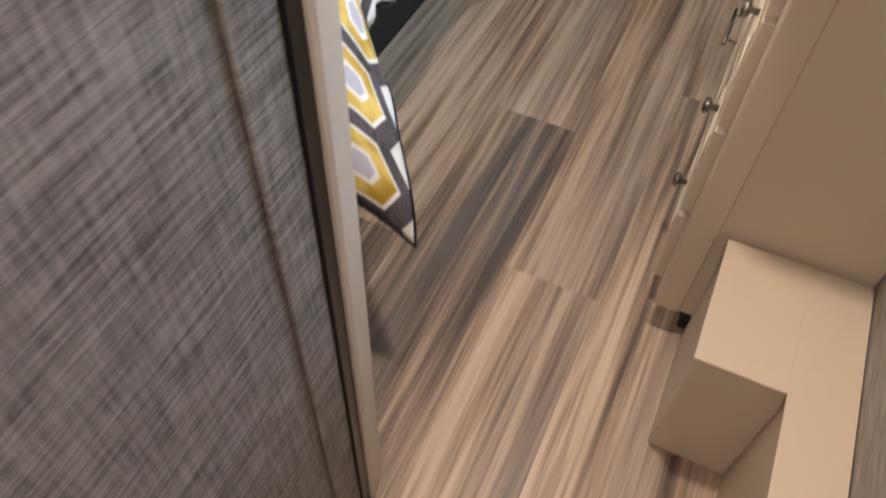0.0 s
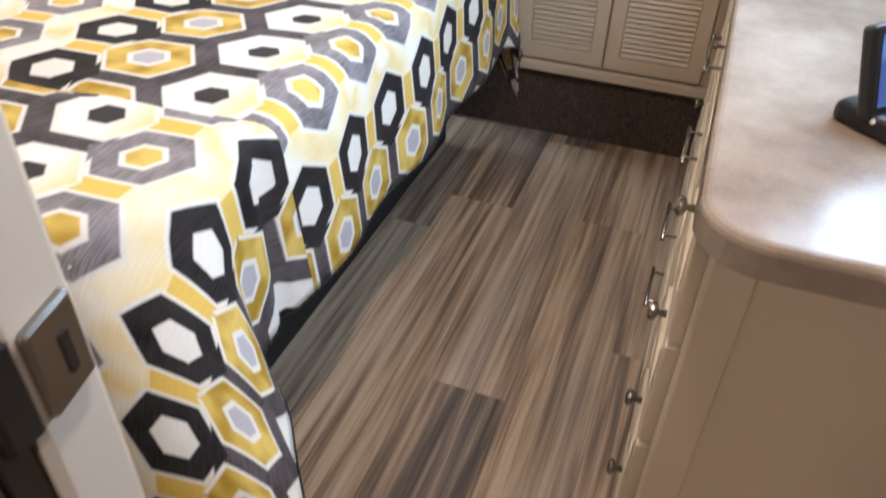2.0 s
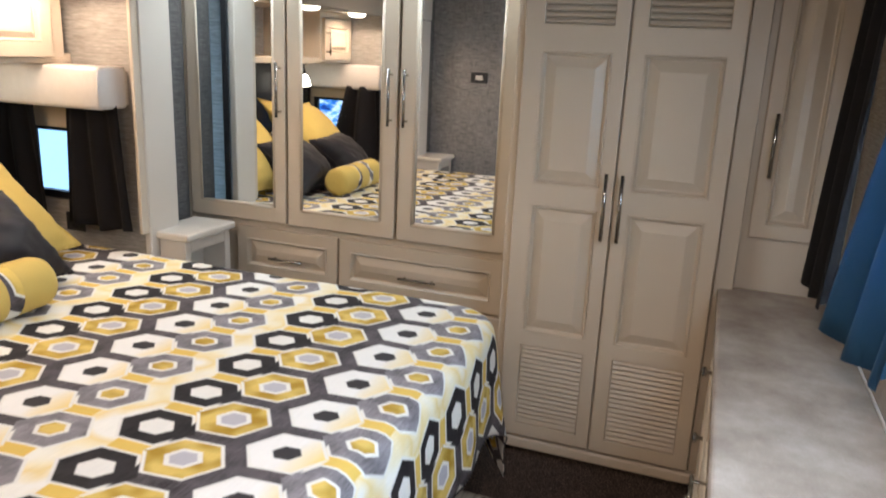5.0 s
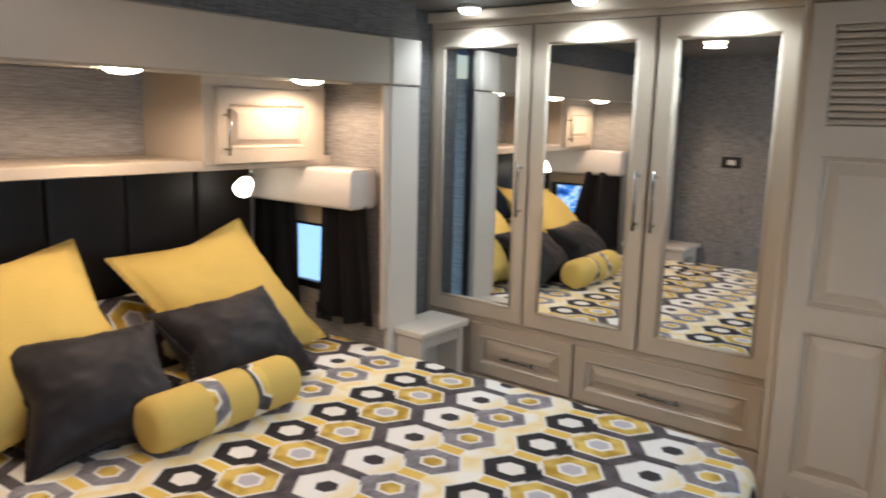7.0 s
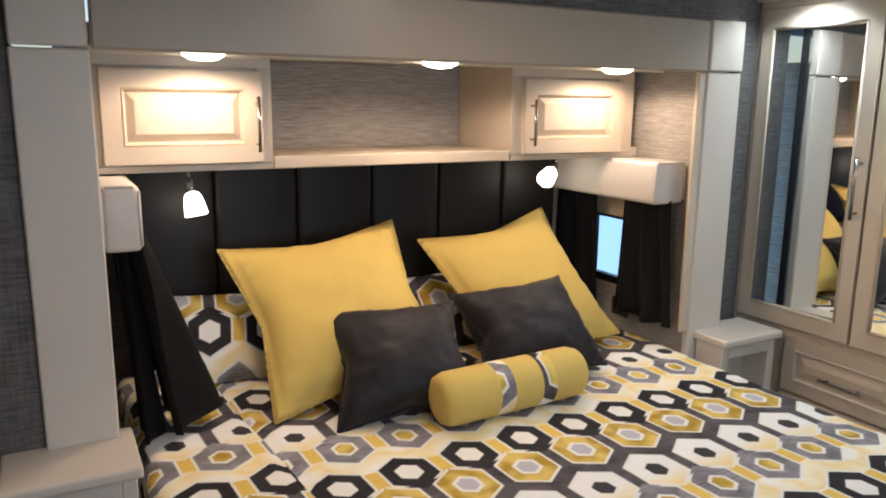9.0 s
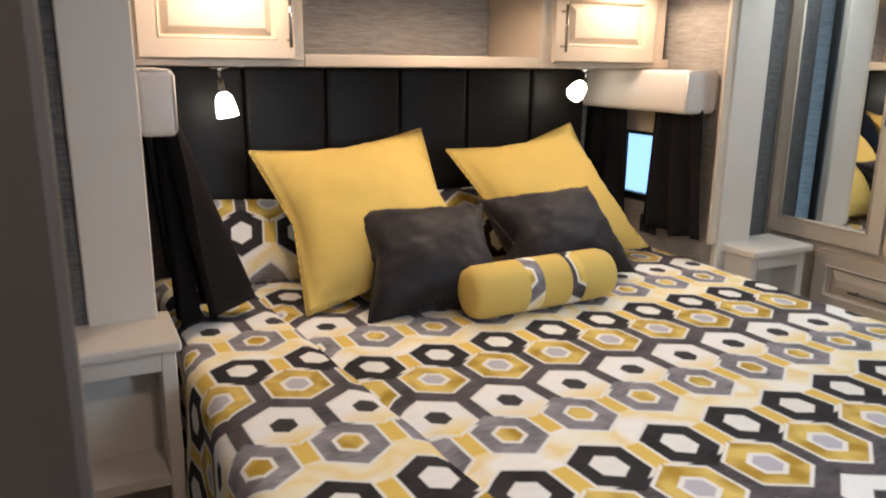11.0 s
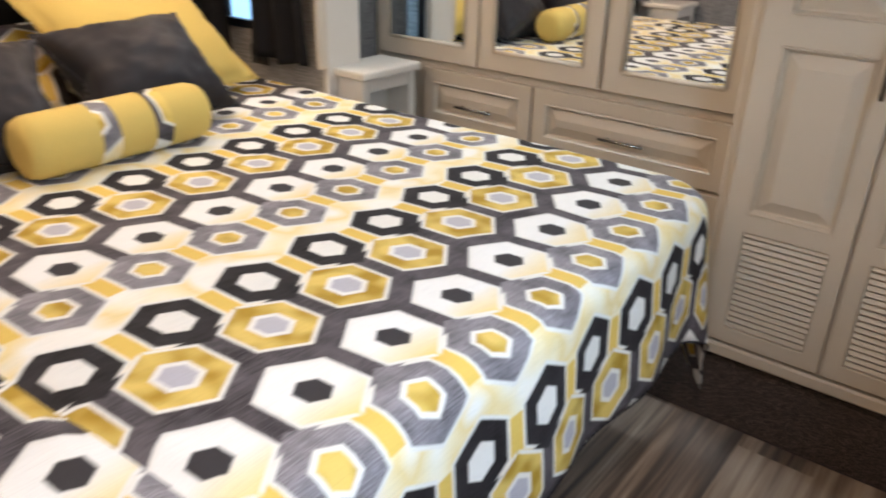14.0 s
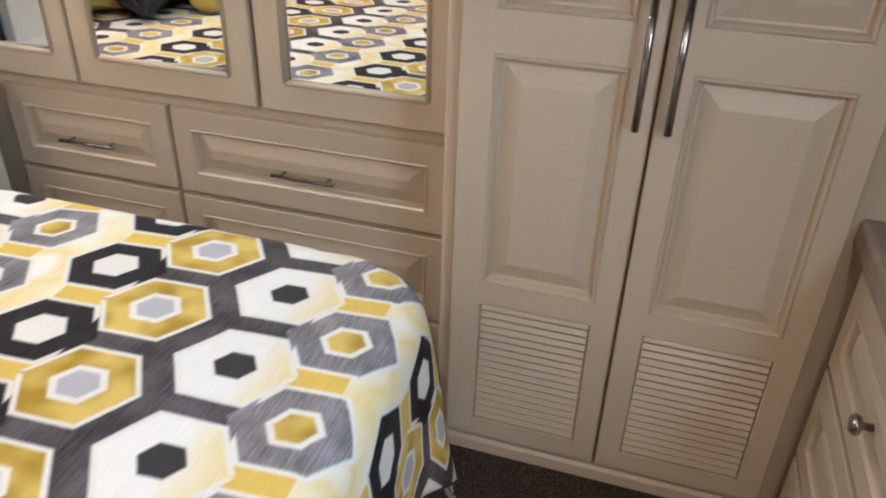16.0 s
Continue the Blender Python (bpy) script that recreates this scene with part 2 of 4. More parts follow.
        return n.mix(body, c, face)
    grey = n.mix(patch, (0.085, 0.08, 0.088), (0.36, 0.34, 0.365))
    black = n.mix(patch, (0.010, 0.009, 0.010), (0.042, 0.038, 0.041))
    ochre = n.ramp(n.noise(uv.outputs[0], 15.0, 1), [(0.36, (0.40, 0.25, 0.03)), (0.62, (0.70, 0.51, 0.14))])
    lilac = (0.46, 0.45, 0.50)
    c = lay(c, "D", black, pale, white, 0.030)
    c = lay(c, "G", grey, pale, ochre, 0.022, 0.030)
    dark_side = n.m("SUBTRACT", 1.0, pale)
    fade = n.add("MapRange")
    n.plug(n.m("ADD", hexes["W"][0], n.m("MULTIPLY", n.m("SUBTRACT", blot, 0.5), 0.06)), fade.inputs[0])
    fade.inputs[1].default_value, fade.inputs[2].default_value = 0.01, 0.085
    white_fill = n.mix(fade.outputs[0], (0.82, 0.81, 0.78), (0.80, 0.62, 0.22))
    over_w = n.m("MAXIMUM", dark_side, inside(hexes["G"][2], half + 0.014))
    over_o = n.m("MAXIMUM", dark_side, inside(hexes["D"][2], half + 0.014))
    c = lay(c, "W", white_fill, over_w, (0.045, 0.042, 0.045), 0.024)
    c = lay(c, "O", ochre, over_o, lilac, 0.023, 0.032)
    streaks = n.ramp(brush, [(0.36, (0.62, 0.62, 0.62)), (0.58, (1, 1, 1))])
    c = n.mix(0.22, c, streaks, "MULTIPLY")
    weave = n.noise(uv.outputs[0], 500.0, 2)
    n.bump(n.m("MULTIPLY_ADD", weave, 0.5, brush), 0.15, 0.001)
    return n.out(c, 0.75, Specular_IOR_Level=0.15)


PRINT = make_print()

# ---- building helpers ----


def part(name, bm, material, parent=None, label="", smooth=False):
    """One bmesh as one mesh object, under parent if given."""
    me = bpy.data.meshes.new(name)
    bm.normal_update()
    bm.to_mesh(me)
    bm.free()
    me.materials.append(material)
    if smooth:
        me.shade_smooth()
    ob = new(name, me)
    if parent is not None:
        ob.parent = parent
        ob.matrix_parent_inverse = parent.matrix_basis.inverted()
    if label:
        ob["label"] = label
    return ob


def thing(name, label, category, at=(0, 0, 0), group="", kind=""):
    ob = new(name)
    ob.matrix_basis = Matrix.Translation(at)
    return tagged(ob, label, category, group, kind)


def box(x0, x1, y0, y1, z0, z1, bevel=0.0, bm=None, seg=1):
    own = bmesh.new()
    bmesh.ops.create_cube(own, size=1.0)
    bmesh.ops.scale(own, vec=(abs(x1 - x0), abs(y1 - y0), abs(z1 - z0)), verts=own.verts)
    bmesh.ops.translate(own, vec=((x0 + x1) / 2, (y0 + y1) / 2, (z0 + z1) / 2), verts=own.verts)
    if bevel:
        bmesh.ops.bevel(own, geom=list(own.edges), offset=bevel, segments=seg, affect="EDGES", profile=0.5)
    return join(bm, own)


def join(bm, own):
    if bm is None:
        return own
    me = bpy.data.meshes.new("tmp")
    own.to_mesh(me)
    own.free()
    bm.from_mesh(me)
    bpy.data.meshes.remove(me)
    return bm


def rod(a, b, r, bm=None, n=10, r2=None):
    a, b = Vector(a), Vector(b)
    own = bmesh.new()
    bmesh.ops.create_cone(own, cap_ends=True, segments=n, radius1=r, radius2=r if r2 is None else r2, depth=(b - a).length)
    q = (b - a).to_track_quat("Z", "Y").to_matrix().to_4x4()
    bmesh.ops.transform(own, matrix=Matrix.Translation((a + b) / 2) @ q, verts=own.verts)
    return join(bm, own)


def lathe(profile, axis_at, bm=None, n=24, m=None):
    """Revolve (radius, height) points round the z axis at axis_at."""
    own = bmesh.new()
    rings = []
    for r, h in profile:
        rings.append([own.verts.new((r * math.cos(2 * math.pi * k / n), r * math.sin(2 * math.pi * k / n), h)) for k in range(n)])
    for a, b in zip(rings, rings[1:]):
        for k in range(n):
            own.faces.new((a[k], a[(k + 1) % n], b[(k + 1) % n], b[k]))
    own.faces.new(rings[0][::-1])
    own.faces.new(rings[-1])
    bmesh.ops.remove_doubles(own, verts=own.verts, dist=1e-5)
    bmesh.ops.transform(own, matrix=Matrix.Translation(axis_at) @ (m or Matrix()), verts=own.verts)
    bmesh.ops.recalc_face_normals(own, faces=own.faces)
    return join(bm, own)


def nested(w, h, rings, bm=None):
    """A raised panel in the plane x (width) and z (height), front towards -y: rings of (inset, depth), then the middle face."""
    own = bmesh.new()
    loops = []
    for inset, depth in rings:
        loops.append([own.verts.new(p) for p in ((inset, depth, inset), (w - inset, depth, inset), (w - inset, depth, h - inset), (inset, depth, h - inset))])
    for a, b in zip(loops, loops[1:]):
        for k in range(4):
            own.faces.new((a[k], a[(k + 1) % 4], b[(k + 1) % 4], b[k]))
    own.faces.new(loops[-1])
    return join(bm, own)


RAISED = [(0.0, 0.014), (0.001, 0.0), (0.004, -0.0022), (0.008, 0.003), (0.011, 0.0165), (0.015, 0.0172), (0.043, 0.004), (0.046, 0.003)]
RAISED_SMALL = [(0.0, 0.014), (0.001, 0.0), (0.003, -0.002), (0.006, 0.003), (0.009, 0.0155), (0.012, 0.016), (0.030, 0.004), (0.032, 0.003)]
TH = 0.020


def frame_boxes(w, h, openings, th=TH, bevel=0.003):
    """A door's frame as one mesh, round openings (x0, x1, z0, z1) that are stacked upwards; front towards -y."""
    own = bmesh.new()
    xs = [0.0, openings[0][0], openings[0][1], w]
    zs = [0.0] + [z for o in openings for z in (o[2], o[3])] + [h]
    grid = [[own.verts.new((x, 0.0, z)) for z in zs] for x in xs]
    faces = []
    for i in range(3):
        for j in range(len(zs) - 1):
            if i == 1 and j % 2 == 1:
                continue
            faces.append(own.faces.new((grid[i][j], grid[i + 1][j], grid[i + 1][j + 1], grid[i][j + 1])))
    ex = bmesh.ops.extrude_face_region(own, geom=faces)
    bmesh.ops.translate(own, vec=(0, th, 0), verts=[v for v in ex["geom"] if isinstance(v, bmesh.types.BMVert)])
    bmesh.ops.recalc_face_normals(own, faces=own.faces)
    rim = [e for e in own.edges if len(e.link_faces) == 2 and all(v.co.y < 1e-6 for v in e.verts) and e.calc_face_angle(0) > 1.0]
    bmesh.ops.bevel(own, geom=rim, offset=bevel, segments=2, affect="EDGES", profile=0.5)
    return own


def place(ob, m):
    ob.matrix_basis = m
    return ob


def bar_handle(parent, a, b, out=(0, -1, 0), r=0.0055, stand=0.03):
    """A round bar pull from a to b, standing off along out."""
    a, b, o = Vector(a), Vector(b), Vector(out)
    d = (b - a).normalized()
    bm = rod(a + o * stand - d * 0.02, b + o * stand + d * 0.02, r, n=12)
    rod(a, a + o * stand, r * 0.8, bm, 8)
    rod(b, b + o * stand, r * 0.8, bm, 8)
    return part("handle", bm, NICKEL, parent, "brushed nickel bar handle", True)


def knob(parent, at, out):
    q = Vector(out).to_track_quat("Z", "Y").to_matrix().to_4x4()
    bm = lathe([(0.006, 0), (0.005, 0.012), (0.013, 0.016), (0.015, 0.022), (0.011, 0.027), (0.001, 0.028)], at, m=q, n=16)
    return part("knob", bm, NICKEL, parent, "brushed nickel round knob", True)


def raised_door(name, parent, m, w, h, stile=0.05, rings=RAISED):
    """A framed door or drawer front, local x along its width, z up, front towards -y."""
    o = (stile, w - stile, stile, h - stile)
    door = part(name, frame_boxes(w, h, [o]), CREAM)
    panel = nested(o[1] - o[0] + 0.002, o[3] - o[2] + 0.002, rings)
    bmesh.ops.translate(panel, vec=(o[0] - 0.001, 0, o[2] - 0.001), verts=panel.verts)
    door.matrix_basis = m
    pn = part("panel", panel, CREAM)
    pn.parent = door
    door.parent = parent
    door.matrix_parent_inverse = parent.matrix_basis.inverted()
    return door

# ---- the setting ----
XW, YW, ZC = 1.325, 4.60, 2.035


def wall(name, bm, material, label=""):
    ob = part(name, bm, material)
    return tagged(ob, label or "wall panel", "wall", kind="structure")


sub = part("floor", box(-2.0, 1.5, -0.6, 4.7, -0.06, -0.006), BED_BASE)
tagged(sub, "wood-look vinyl plank floor with grey and tan streaks", "floor", kind="structure")
tagged(part("ceiling", box(-2.0, 1.5, -0.6, 4.7, ZC, ZC + 0.05), CEILING), "taupe vinyl ceiling", "ceiling", kind="structure")
# right wall with the window above the dresser
WY0, WY1, WZ0, WZ1 = 2.55, 3.35, 1.16, 1.68
bm = box(XW, XW + 0.05, -0.6, WY0, 0, ZC)
box(XW, XW + 0.05, WY1, 4.7, 0, ZC, 0, bm)
box(XW, XW + 0.05, WY0, WY1, 0, WZ0, 0, bm)
box(XW, XW + 0.05, WY0, WY1, WZ1, ZC, 0, bm)
wall("wall_east", bm, WALLPAPER, "wall in woven grey-beige wallpaper")
# far wall behind the cabinets
wall("wall_north", box(-2.0, 1.5, YW, YW + 0.05, 0, ZC), WALLPAPER)
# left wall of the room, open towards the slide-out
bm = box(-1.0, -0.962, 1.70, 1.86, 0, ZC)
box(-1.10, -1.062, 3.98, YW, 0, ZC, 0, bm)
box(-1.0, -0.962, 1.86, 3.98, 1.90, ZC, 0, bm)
wall("wall_west", bm, SHADED_LINEN, "grey linen-textured wall panel, darkened for shade")
# slide-out box: rear wall, end walls with windows, roof
wall("wall_slide_rear", box(-1.72, -1.66, 1.95, 3.90, 0, 1.85), WALLPAPER)
SX0, SX1, SZ0, SZ1 = -1.52, -1.15, 0.94, 1.228
for tag, y0, y1 in (("near", 1.96, 2.0), ("far", 3.84, 3.88)):
    bm = box(-1.66, SX0, y0, y1, 0, 1.80)
    box(SX1, -0.962, y0, y1, 0, 1.80, 0, bm)
    box(SX0, SX1, y0, y1, 0, SZ0, 0, bm)
    box(SX0, SX1, y0, y1, SZ1, 1.80, 0, bm)
    wall("wall_slide_" + tag, bm, WALLPAPER, "slide-out end wall in woven grey-beige wallpaper")
tagged(part("ceiling", box(-1.70, -0.968, 1.97, 3.87, 1.765, 1.80), CREAM), "cream slide-out ceiling panel", "ceiling", kind="structure")
# partition between corridor and bedroom
wall("wall_south", box(-2.0, 0.626, 1.70, 1.745, 0, ZC), WALLPAPER_DARK, "dark grey linen-textured partition wall")
wall("wall_corridor", box(0.625, 0.707, -0.6, 1.765, 0, ZC), WALLPAPER_DARK, "corridor wall in dark grey linen-textured panel")
wall("wall_entry", box(-2.0, 1.5, -0.65, -0.6, 0, ZC), WALLPAPER_DARK)
jamb = thing("door_frame", "off-white door jamb with a dark metal strike plate", "door frame", (0.685, 1.78, 0), kind="structure")
own = bmesh.new()
f = own.faces.new([own.verts.new((x, y, 0.0)) for x, y in ((0.627, 1.776), (0.720, 1.757), (0.722, 1.763), (0.713, 1.804), (0.709, 1.809), (0.627, 1.809))])
ex = bmesh.ops.extrude_face_region(own, geom=[f])
bmesh.ops.translate(own, vec=(0, 0, ZC - 0.001), verts=[v for v in ex["geom"] if isinstance(v, bmesh.types.BMVert)])
bmesh.ops.recalc_face_normals(own, faces=own.faces)
part("jamb", own, WHITE_TRIM, jamb)
part("jamb_trim", box(0.7075, 0.712, 1.685, 1.738, 0, ZC - 0.001, 0.002), WALLPAPER_DARK, jamb)
part("gasket", box(0.7075, 0.7155, 1.739, 1.7562, 0, ZC - 0.001), BLACK, jamb)
# Added strip for the jamb's shaded side, placed to fit the camera's view.
part("shade_strip", box(0.600, 0.648, 1.8095, 1.853, 0, ZC - 0.001, 0.003), JAMB_SHADE, jamb, "added dark strip standing in for shade on the jamb")
turn = pose(0.7175, 1.784, 0, 0, 0, 12)
bm = box(-0.003, 0.005, -0.018, 0.018, 1.028, 1.082, 0.002)
bmesh.ops.transform(bm, matrix=turn, verts=bm.verts)
plate = part("strike_plate", bm, NICKEL, jamb, "bronzed metal strike plate")
bm = box(0.0045, 0.0062, 0.0, 0.006, 1.042, 1.066)
bmesh.ops.transform(bm, matrix=turn, verts=bm.verts)
part("slot", bm, BLACK, plate)
part("catch", box(0.709, 0.7235, 1.742, 1.764, 1.024, 1.086, 0.003), BLACK, plate)
base = part("baseboard", box(0.707, 0.717, -0.6, 1.738, 0, 0.035, 0.002), CREAM)
tagged(base, "cream baseboard along the corridor wall", "baseboard", kind="structure")


def column(tag, y0, y1):
    col = thing("slide_column", "off-white painted column at the end of the slide-out", "column", (-0.95, (y0 + y1) / 2, 0), "slide-out columns", "structure")
    part("column_face", box(-0.972, -0.944, y0, y1, 0, 1.742, 0.004), WHITE_TRIM, col)
    part("column_cap", box(-0.972, -0.938, y0 + 0.002, y1 - 0.002, 1.746, 1.906, 0.004), WHITE_TRIM, col)
    return col


column("near", 1.852, 2.004)
column("far", 3.832, 3.988)
for x0, x1, y0, y1 in ((-1.000, -0.9725, 3.989, 3.999), (-1.060, -0.9725, 1.842, 1.851)):
    seal = part("slide_seal", box(x0, x1, y0, y1, 0.0, 1.93, 0.002), BED_BASE)
    tagged(seal, "black rubber wiper seal beside the slide-out column", "seal", "slide-out seals", "structure")
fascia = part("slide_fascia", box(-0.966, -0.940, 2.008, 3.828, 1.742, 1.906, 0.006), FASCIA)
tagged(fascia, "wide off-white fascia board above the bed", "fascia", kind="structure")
tagged(part("trim", box(-1.16, -1.145, 2.001, 3.839, 1.745, 1.764, 0.003), CREAM), "cream trim strip under the soffit", "trim", kind="structure")
tagged(part("trim", box(-0.966, -0.95, 3.8, 3.8395, 0.86, 1.741, 0.003), CREAM), "cream edge trim beside the column", "trim", kind="structure")


# windows
def window(name, m, w, h, label):
    """In the local plane x (width), z (height); outside towards +y."""
    win = thing(name, label, "window", kind="structure")
    win.matrix_basis = m
    f = 0.03
    bm = box(0, w, 0.006, 0.036, 0, f, 0.003)
    box(0, w, 0.006, 0.036, h - f, h, 0.003, bm)
    box(0, f, 0.006, 0.036, f, h - f, 0.003, bm)
    box(w - f, w, 0.006, 0.036, f, h - f, 0.003, bm)
    fr = part("window_frame", bm, BLACK, label="black window frame")
    fr.parent = win
    pane = part("pane", box(f - 0.004, w - f + 0.004, 0.018, 0.022, f - 0.004, h - f + 0.004), GLASS)
    pane.parent = win
    pane.visible_shadow = False
    return win


window("window_1", pose(SX0, 3.84, SZ0), SX1 - SX0, SZ1 - SZ0, "small black-framed slide-out window with pale blue daylight")
window("window_2", pose(SX1, 2.0, SZ0, 0, 0, 180), SX1 - SX0, SZ1 - SZ0, "small black-framed slide-out window with bright daylight")
window("window_3", pose(XW, WY1, WZ0, 0, 0, -90), WY1 - WY0, WZ1 - WZ0, "black-framed window above the dresser")
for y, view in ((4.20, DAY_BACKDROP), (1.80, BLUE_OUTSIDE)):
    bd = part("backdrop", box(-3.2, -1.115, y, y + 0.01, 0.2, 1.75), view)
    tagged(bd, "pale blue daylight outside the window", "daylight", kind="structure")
bd = part("backdrop", box(2.0, 2.01, 1.6, 4.3, 0.5, 2.4), DAY_BACKDROP)
tagged(bd, "pale blue daylight outside the window", "daylight", kind="structure")

# ---- mirrored cabinets and drawers on the far wall ----
FY = 4.19
vanity = thing("wall_cabinet", "cream painted cabinet wall with three mirrored doors", "cabinet", (-0.37, 4.4, 0))
part("body", box(-1.06, 0.335, FY + 0.026, YW - 0.002, 0.0, ZC - 0.002), CREAM, vanity)
fr = box(-1.06, 0.335, FY + 0.006, FY + 0.027, 1.970, ZC - 0.004, 0.002)
for x0, x1 in ((-1.06, -1.05), (0.312, 0.335)):
    box(x0, x1, FY + 0.006, FY + 0.027, 0.6, 1.972, 0, fr)
part("face_frame", fr, CREAM, vanity)
part("crown", box(-1.06, 0.335, FY - 0.03, FY + 0.006, 1.992, ZC - 0.004, 0.006), CREAM, vanity)
for x0, x1, g0, g1, hx, askew in ((-1.045, -0.600, -0.992, -0.650, -0.618, 3.0), (-0.588, -0.140, -0.530, -0.196, -0.160, 2.3), (-0.126, 0.308, -0.066, 0.246, -0.100, 0.0)):
    w, h = x1 - x0, 1.105
    door = part("door", frame_boxes(w, h, [(g0 - x0, g1 - x0, 0.062, h - 0.068)]), CREAM)
    door.matrix_basis = pose(x0, FY, 0.862)
    pane = box(g0 - x0 - 0.002, g1 - x0 + 0.002, 0.0095, 0.013, 0.060, h - 0.066)
    bmesh.ops.rotate(pane, cent=((g0 + g1) / 2 - x0, 0.011, 0), matrix=Matrix.Rotation(radians(askew), 3, "Z"), verts=pane.verts)
    glass = part("mirror", pane, MIRROR, label="silvered mirror pane")
    bead_bm = bmesh.new()
    for a in (((g0 - x0, 0.004, 0.062), (g0 - x0, 0.004, h - 0.068)), ((g1 - x0, 0.004, 0.062), (g1 - x0, 0.004, h - 0.068)),
              ((g0 - x0, 0.004, 0.062), (g1 - x0, 0.004, 0.062)), ((g0 - x0, 0.004, h - 0.068), (g1 - x0, 0.004, h - 0.068))):
        rod(a[0], a[1], 0.007, bead_bm, 8)
    bead = part("bead", bead_bm, CREAM, None, "", True)
    for o in (glass, bead):
        o.parent = door
    door.parent = vanity
    door.matrix_parent_inverse = vanity.matrix_basis.inverted()
    bar_handle(door, (hx - x0, 0, 1.30 - 0.862), (hx - x0, 0, 1.46 - 0.862)).matrix_parent_inverse = Matrix()
for x0, x1 in ((-0.832, -0.378), (-0.366, 0.290)):
    for z0, z1 in ((0.628, 0.832), (0.40, 0.616), (0.17, 0.388)):
        d = raised_door("drawer", vanity, pose(x0, FY + 0.006, z0), x1 - x0, z1 - z0, 0.046, RAISED)
        mid = (x1 - x0) / 2 + (0.01 if x0 < -0.5 else 0.005)
        bar_handle(d, (mid - 0.055, 0, (z1 - z0) / 2 - 0.012), (mid + 0.055, 0, (z1 - z0) / 2 - 0.012), r=0.0045, stand=0.026).matrix_parent_inverse = Matrix()

# ---- wardrobe ----
WF = 4.0
ward = thing("wardrobe", "tall cream wardrobe with louvred and panelled double doors", "wardrobe", (0.66, 4.2, 0.23))
part("body", box(0.337, 1.045, WF + 0.024, YW - 0.002, 0.252, ZC - 0.002, 0.002), CREAM, ward)
bm = box(0.337, 0.362, WF + 0.004, WF + 0.025, 0.254, 2.0, 0.003)
box(0.992, 1.045, WF + 0.004, WF + 0.025, 0.254, 2.0, 0.002, bm)
box(0.337, 1.045, WF + 0.004, WF + 0.025, 1.955, ZC - 0.004, 0.002, bm)
part("face_frame", bm, CREAM, ward)
part("bottom_rail", box(0.340, 1.040, WF - 0.022, WF + 0.02, 0.246, 0.284, 0.006), CREAM, ward)


def louvres(door, x0, x1, z0, z1, count):
    step = (z1 - z0) / count
    bm = box(0, x1 - x0 - 0.002, -0.0034, 0.0034, -step * 0.37, step * 0.37, 0.0014)
    bmesh.ops.rotate(bm, cent=(0, 0, 0), matrix=Matrix.Rotation(radians(-32), 3, "X"), verts=bm.verts)
    first = None
    for k in range(count):
        if first is None:
            first = part("slat", bm, CREAM)
            s = first
        else:
            s = new("slat", first.data)
        s.parent = door
        s.matrix_basis = pose(x0 + 0.001, 0.0085, z0 + (k + 0.5) * step)


for x0, x1, p0, p1, hx in ((0.366, 0.6725, 0.424, 0.629, 0.652), (0.6785, 0.988, 0.724, 0.942, 0.700)):
    w, zb, h = x1 - x0, 0.294, 1.652
    a, b = p0 - x0, p1 - x0
    spans = [(0.340 - zb, 0.622 - zb), (0.672 - zb, 1.092 - zb), (1.163 - zb, 1.560 - zb), (1.640 - zb, 1.89 - zb)]
    door = part("door", frame_boxes(w, h, [(a, b, s0, s1) for s0, s1 in spans]), CREAM)
    door.matrix_basis = pose(x0, WF - 0.02, zb)
    for i, (s0, s1) in enumerate(spans):
        if i in (1, 2):
            pm = nested(b - a + 0.002, s1 - s0 + 0.002, RAISED)
            bmesh.ops.translate(pm, vec=(a - 0.001, 0, s0 - 0.001), verts=pm.verts)
            part("panel", pm, CREAM).parent = door
        else:
            louvres(door, a, b, s0, s1, 17 if i == 0 else 14)
    door.parent = ward
    door.matrix_parent_inverse = ward.matrix_basis.inverted()
    bar_handle(door, (hx - x0, 0, 1.03 - zb), (hx - x0, 0, 1.195 - zb), r=0.006, stand=0.032).matrix_parent_inverse = Matrix()
riser = part("carpeted_riser", box(-1.0, 1.03, 4.02, YW - 0.01, 0.0, 0.245, 0.006), CARPET)
tagged(riser, "dark brown carpeted step under the wardrobe", "riser", kind="structure")

# filler wall and small wall cabinet beside the wardrobe
tagged(part("wall_filler", box(1.046, XW - 0.001, 4.045, 4.09, 0, ZC - 0.002), CREAM), "cream filler panel", "wall", kind="structure")
small = thing("corner_cabinet", "narrow cream panelled cabinet door beside the wardrobe", "cabinet", (1.16, 4.05, 1.06))
d = raised_door("door", small, pose(1.066, 4.024, 1.06), 0.195, 0.80, 0.042, RAISED)
bar_handle(d, (0.03, 0, 0.20), (0.03, 0, 0.34)).matrix_parent_inverse = Matrix()

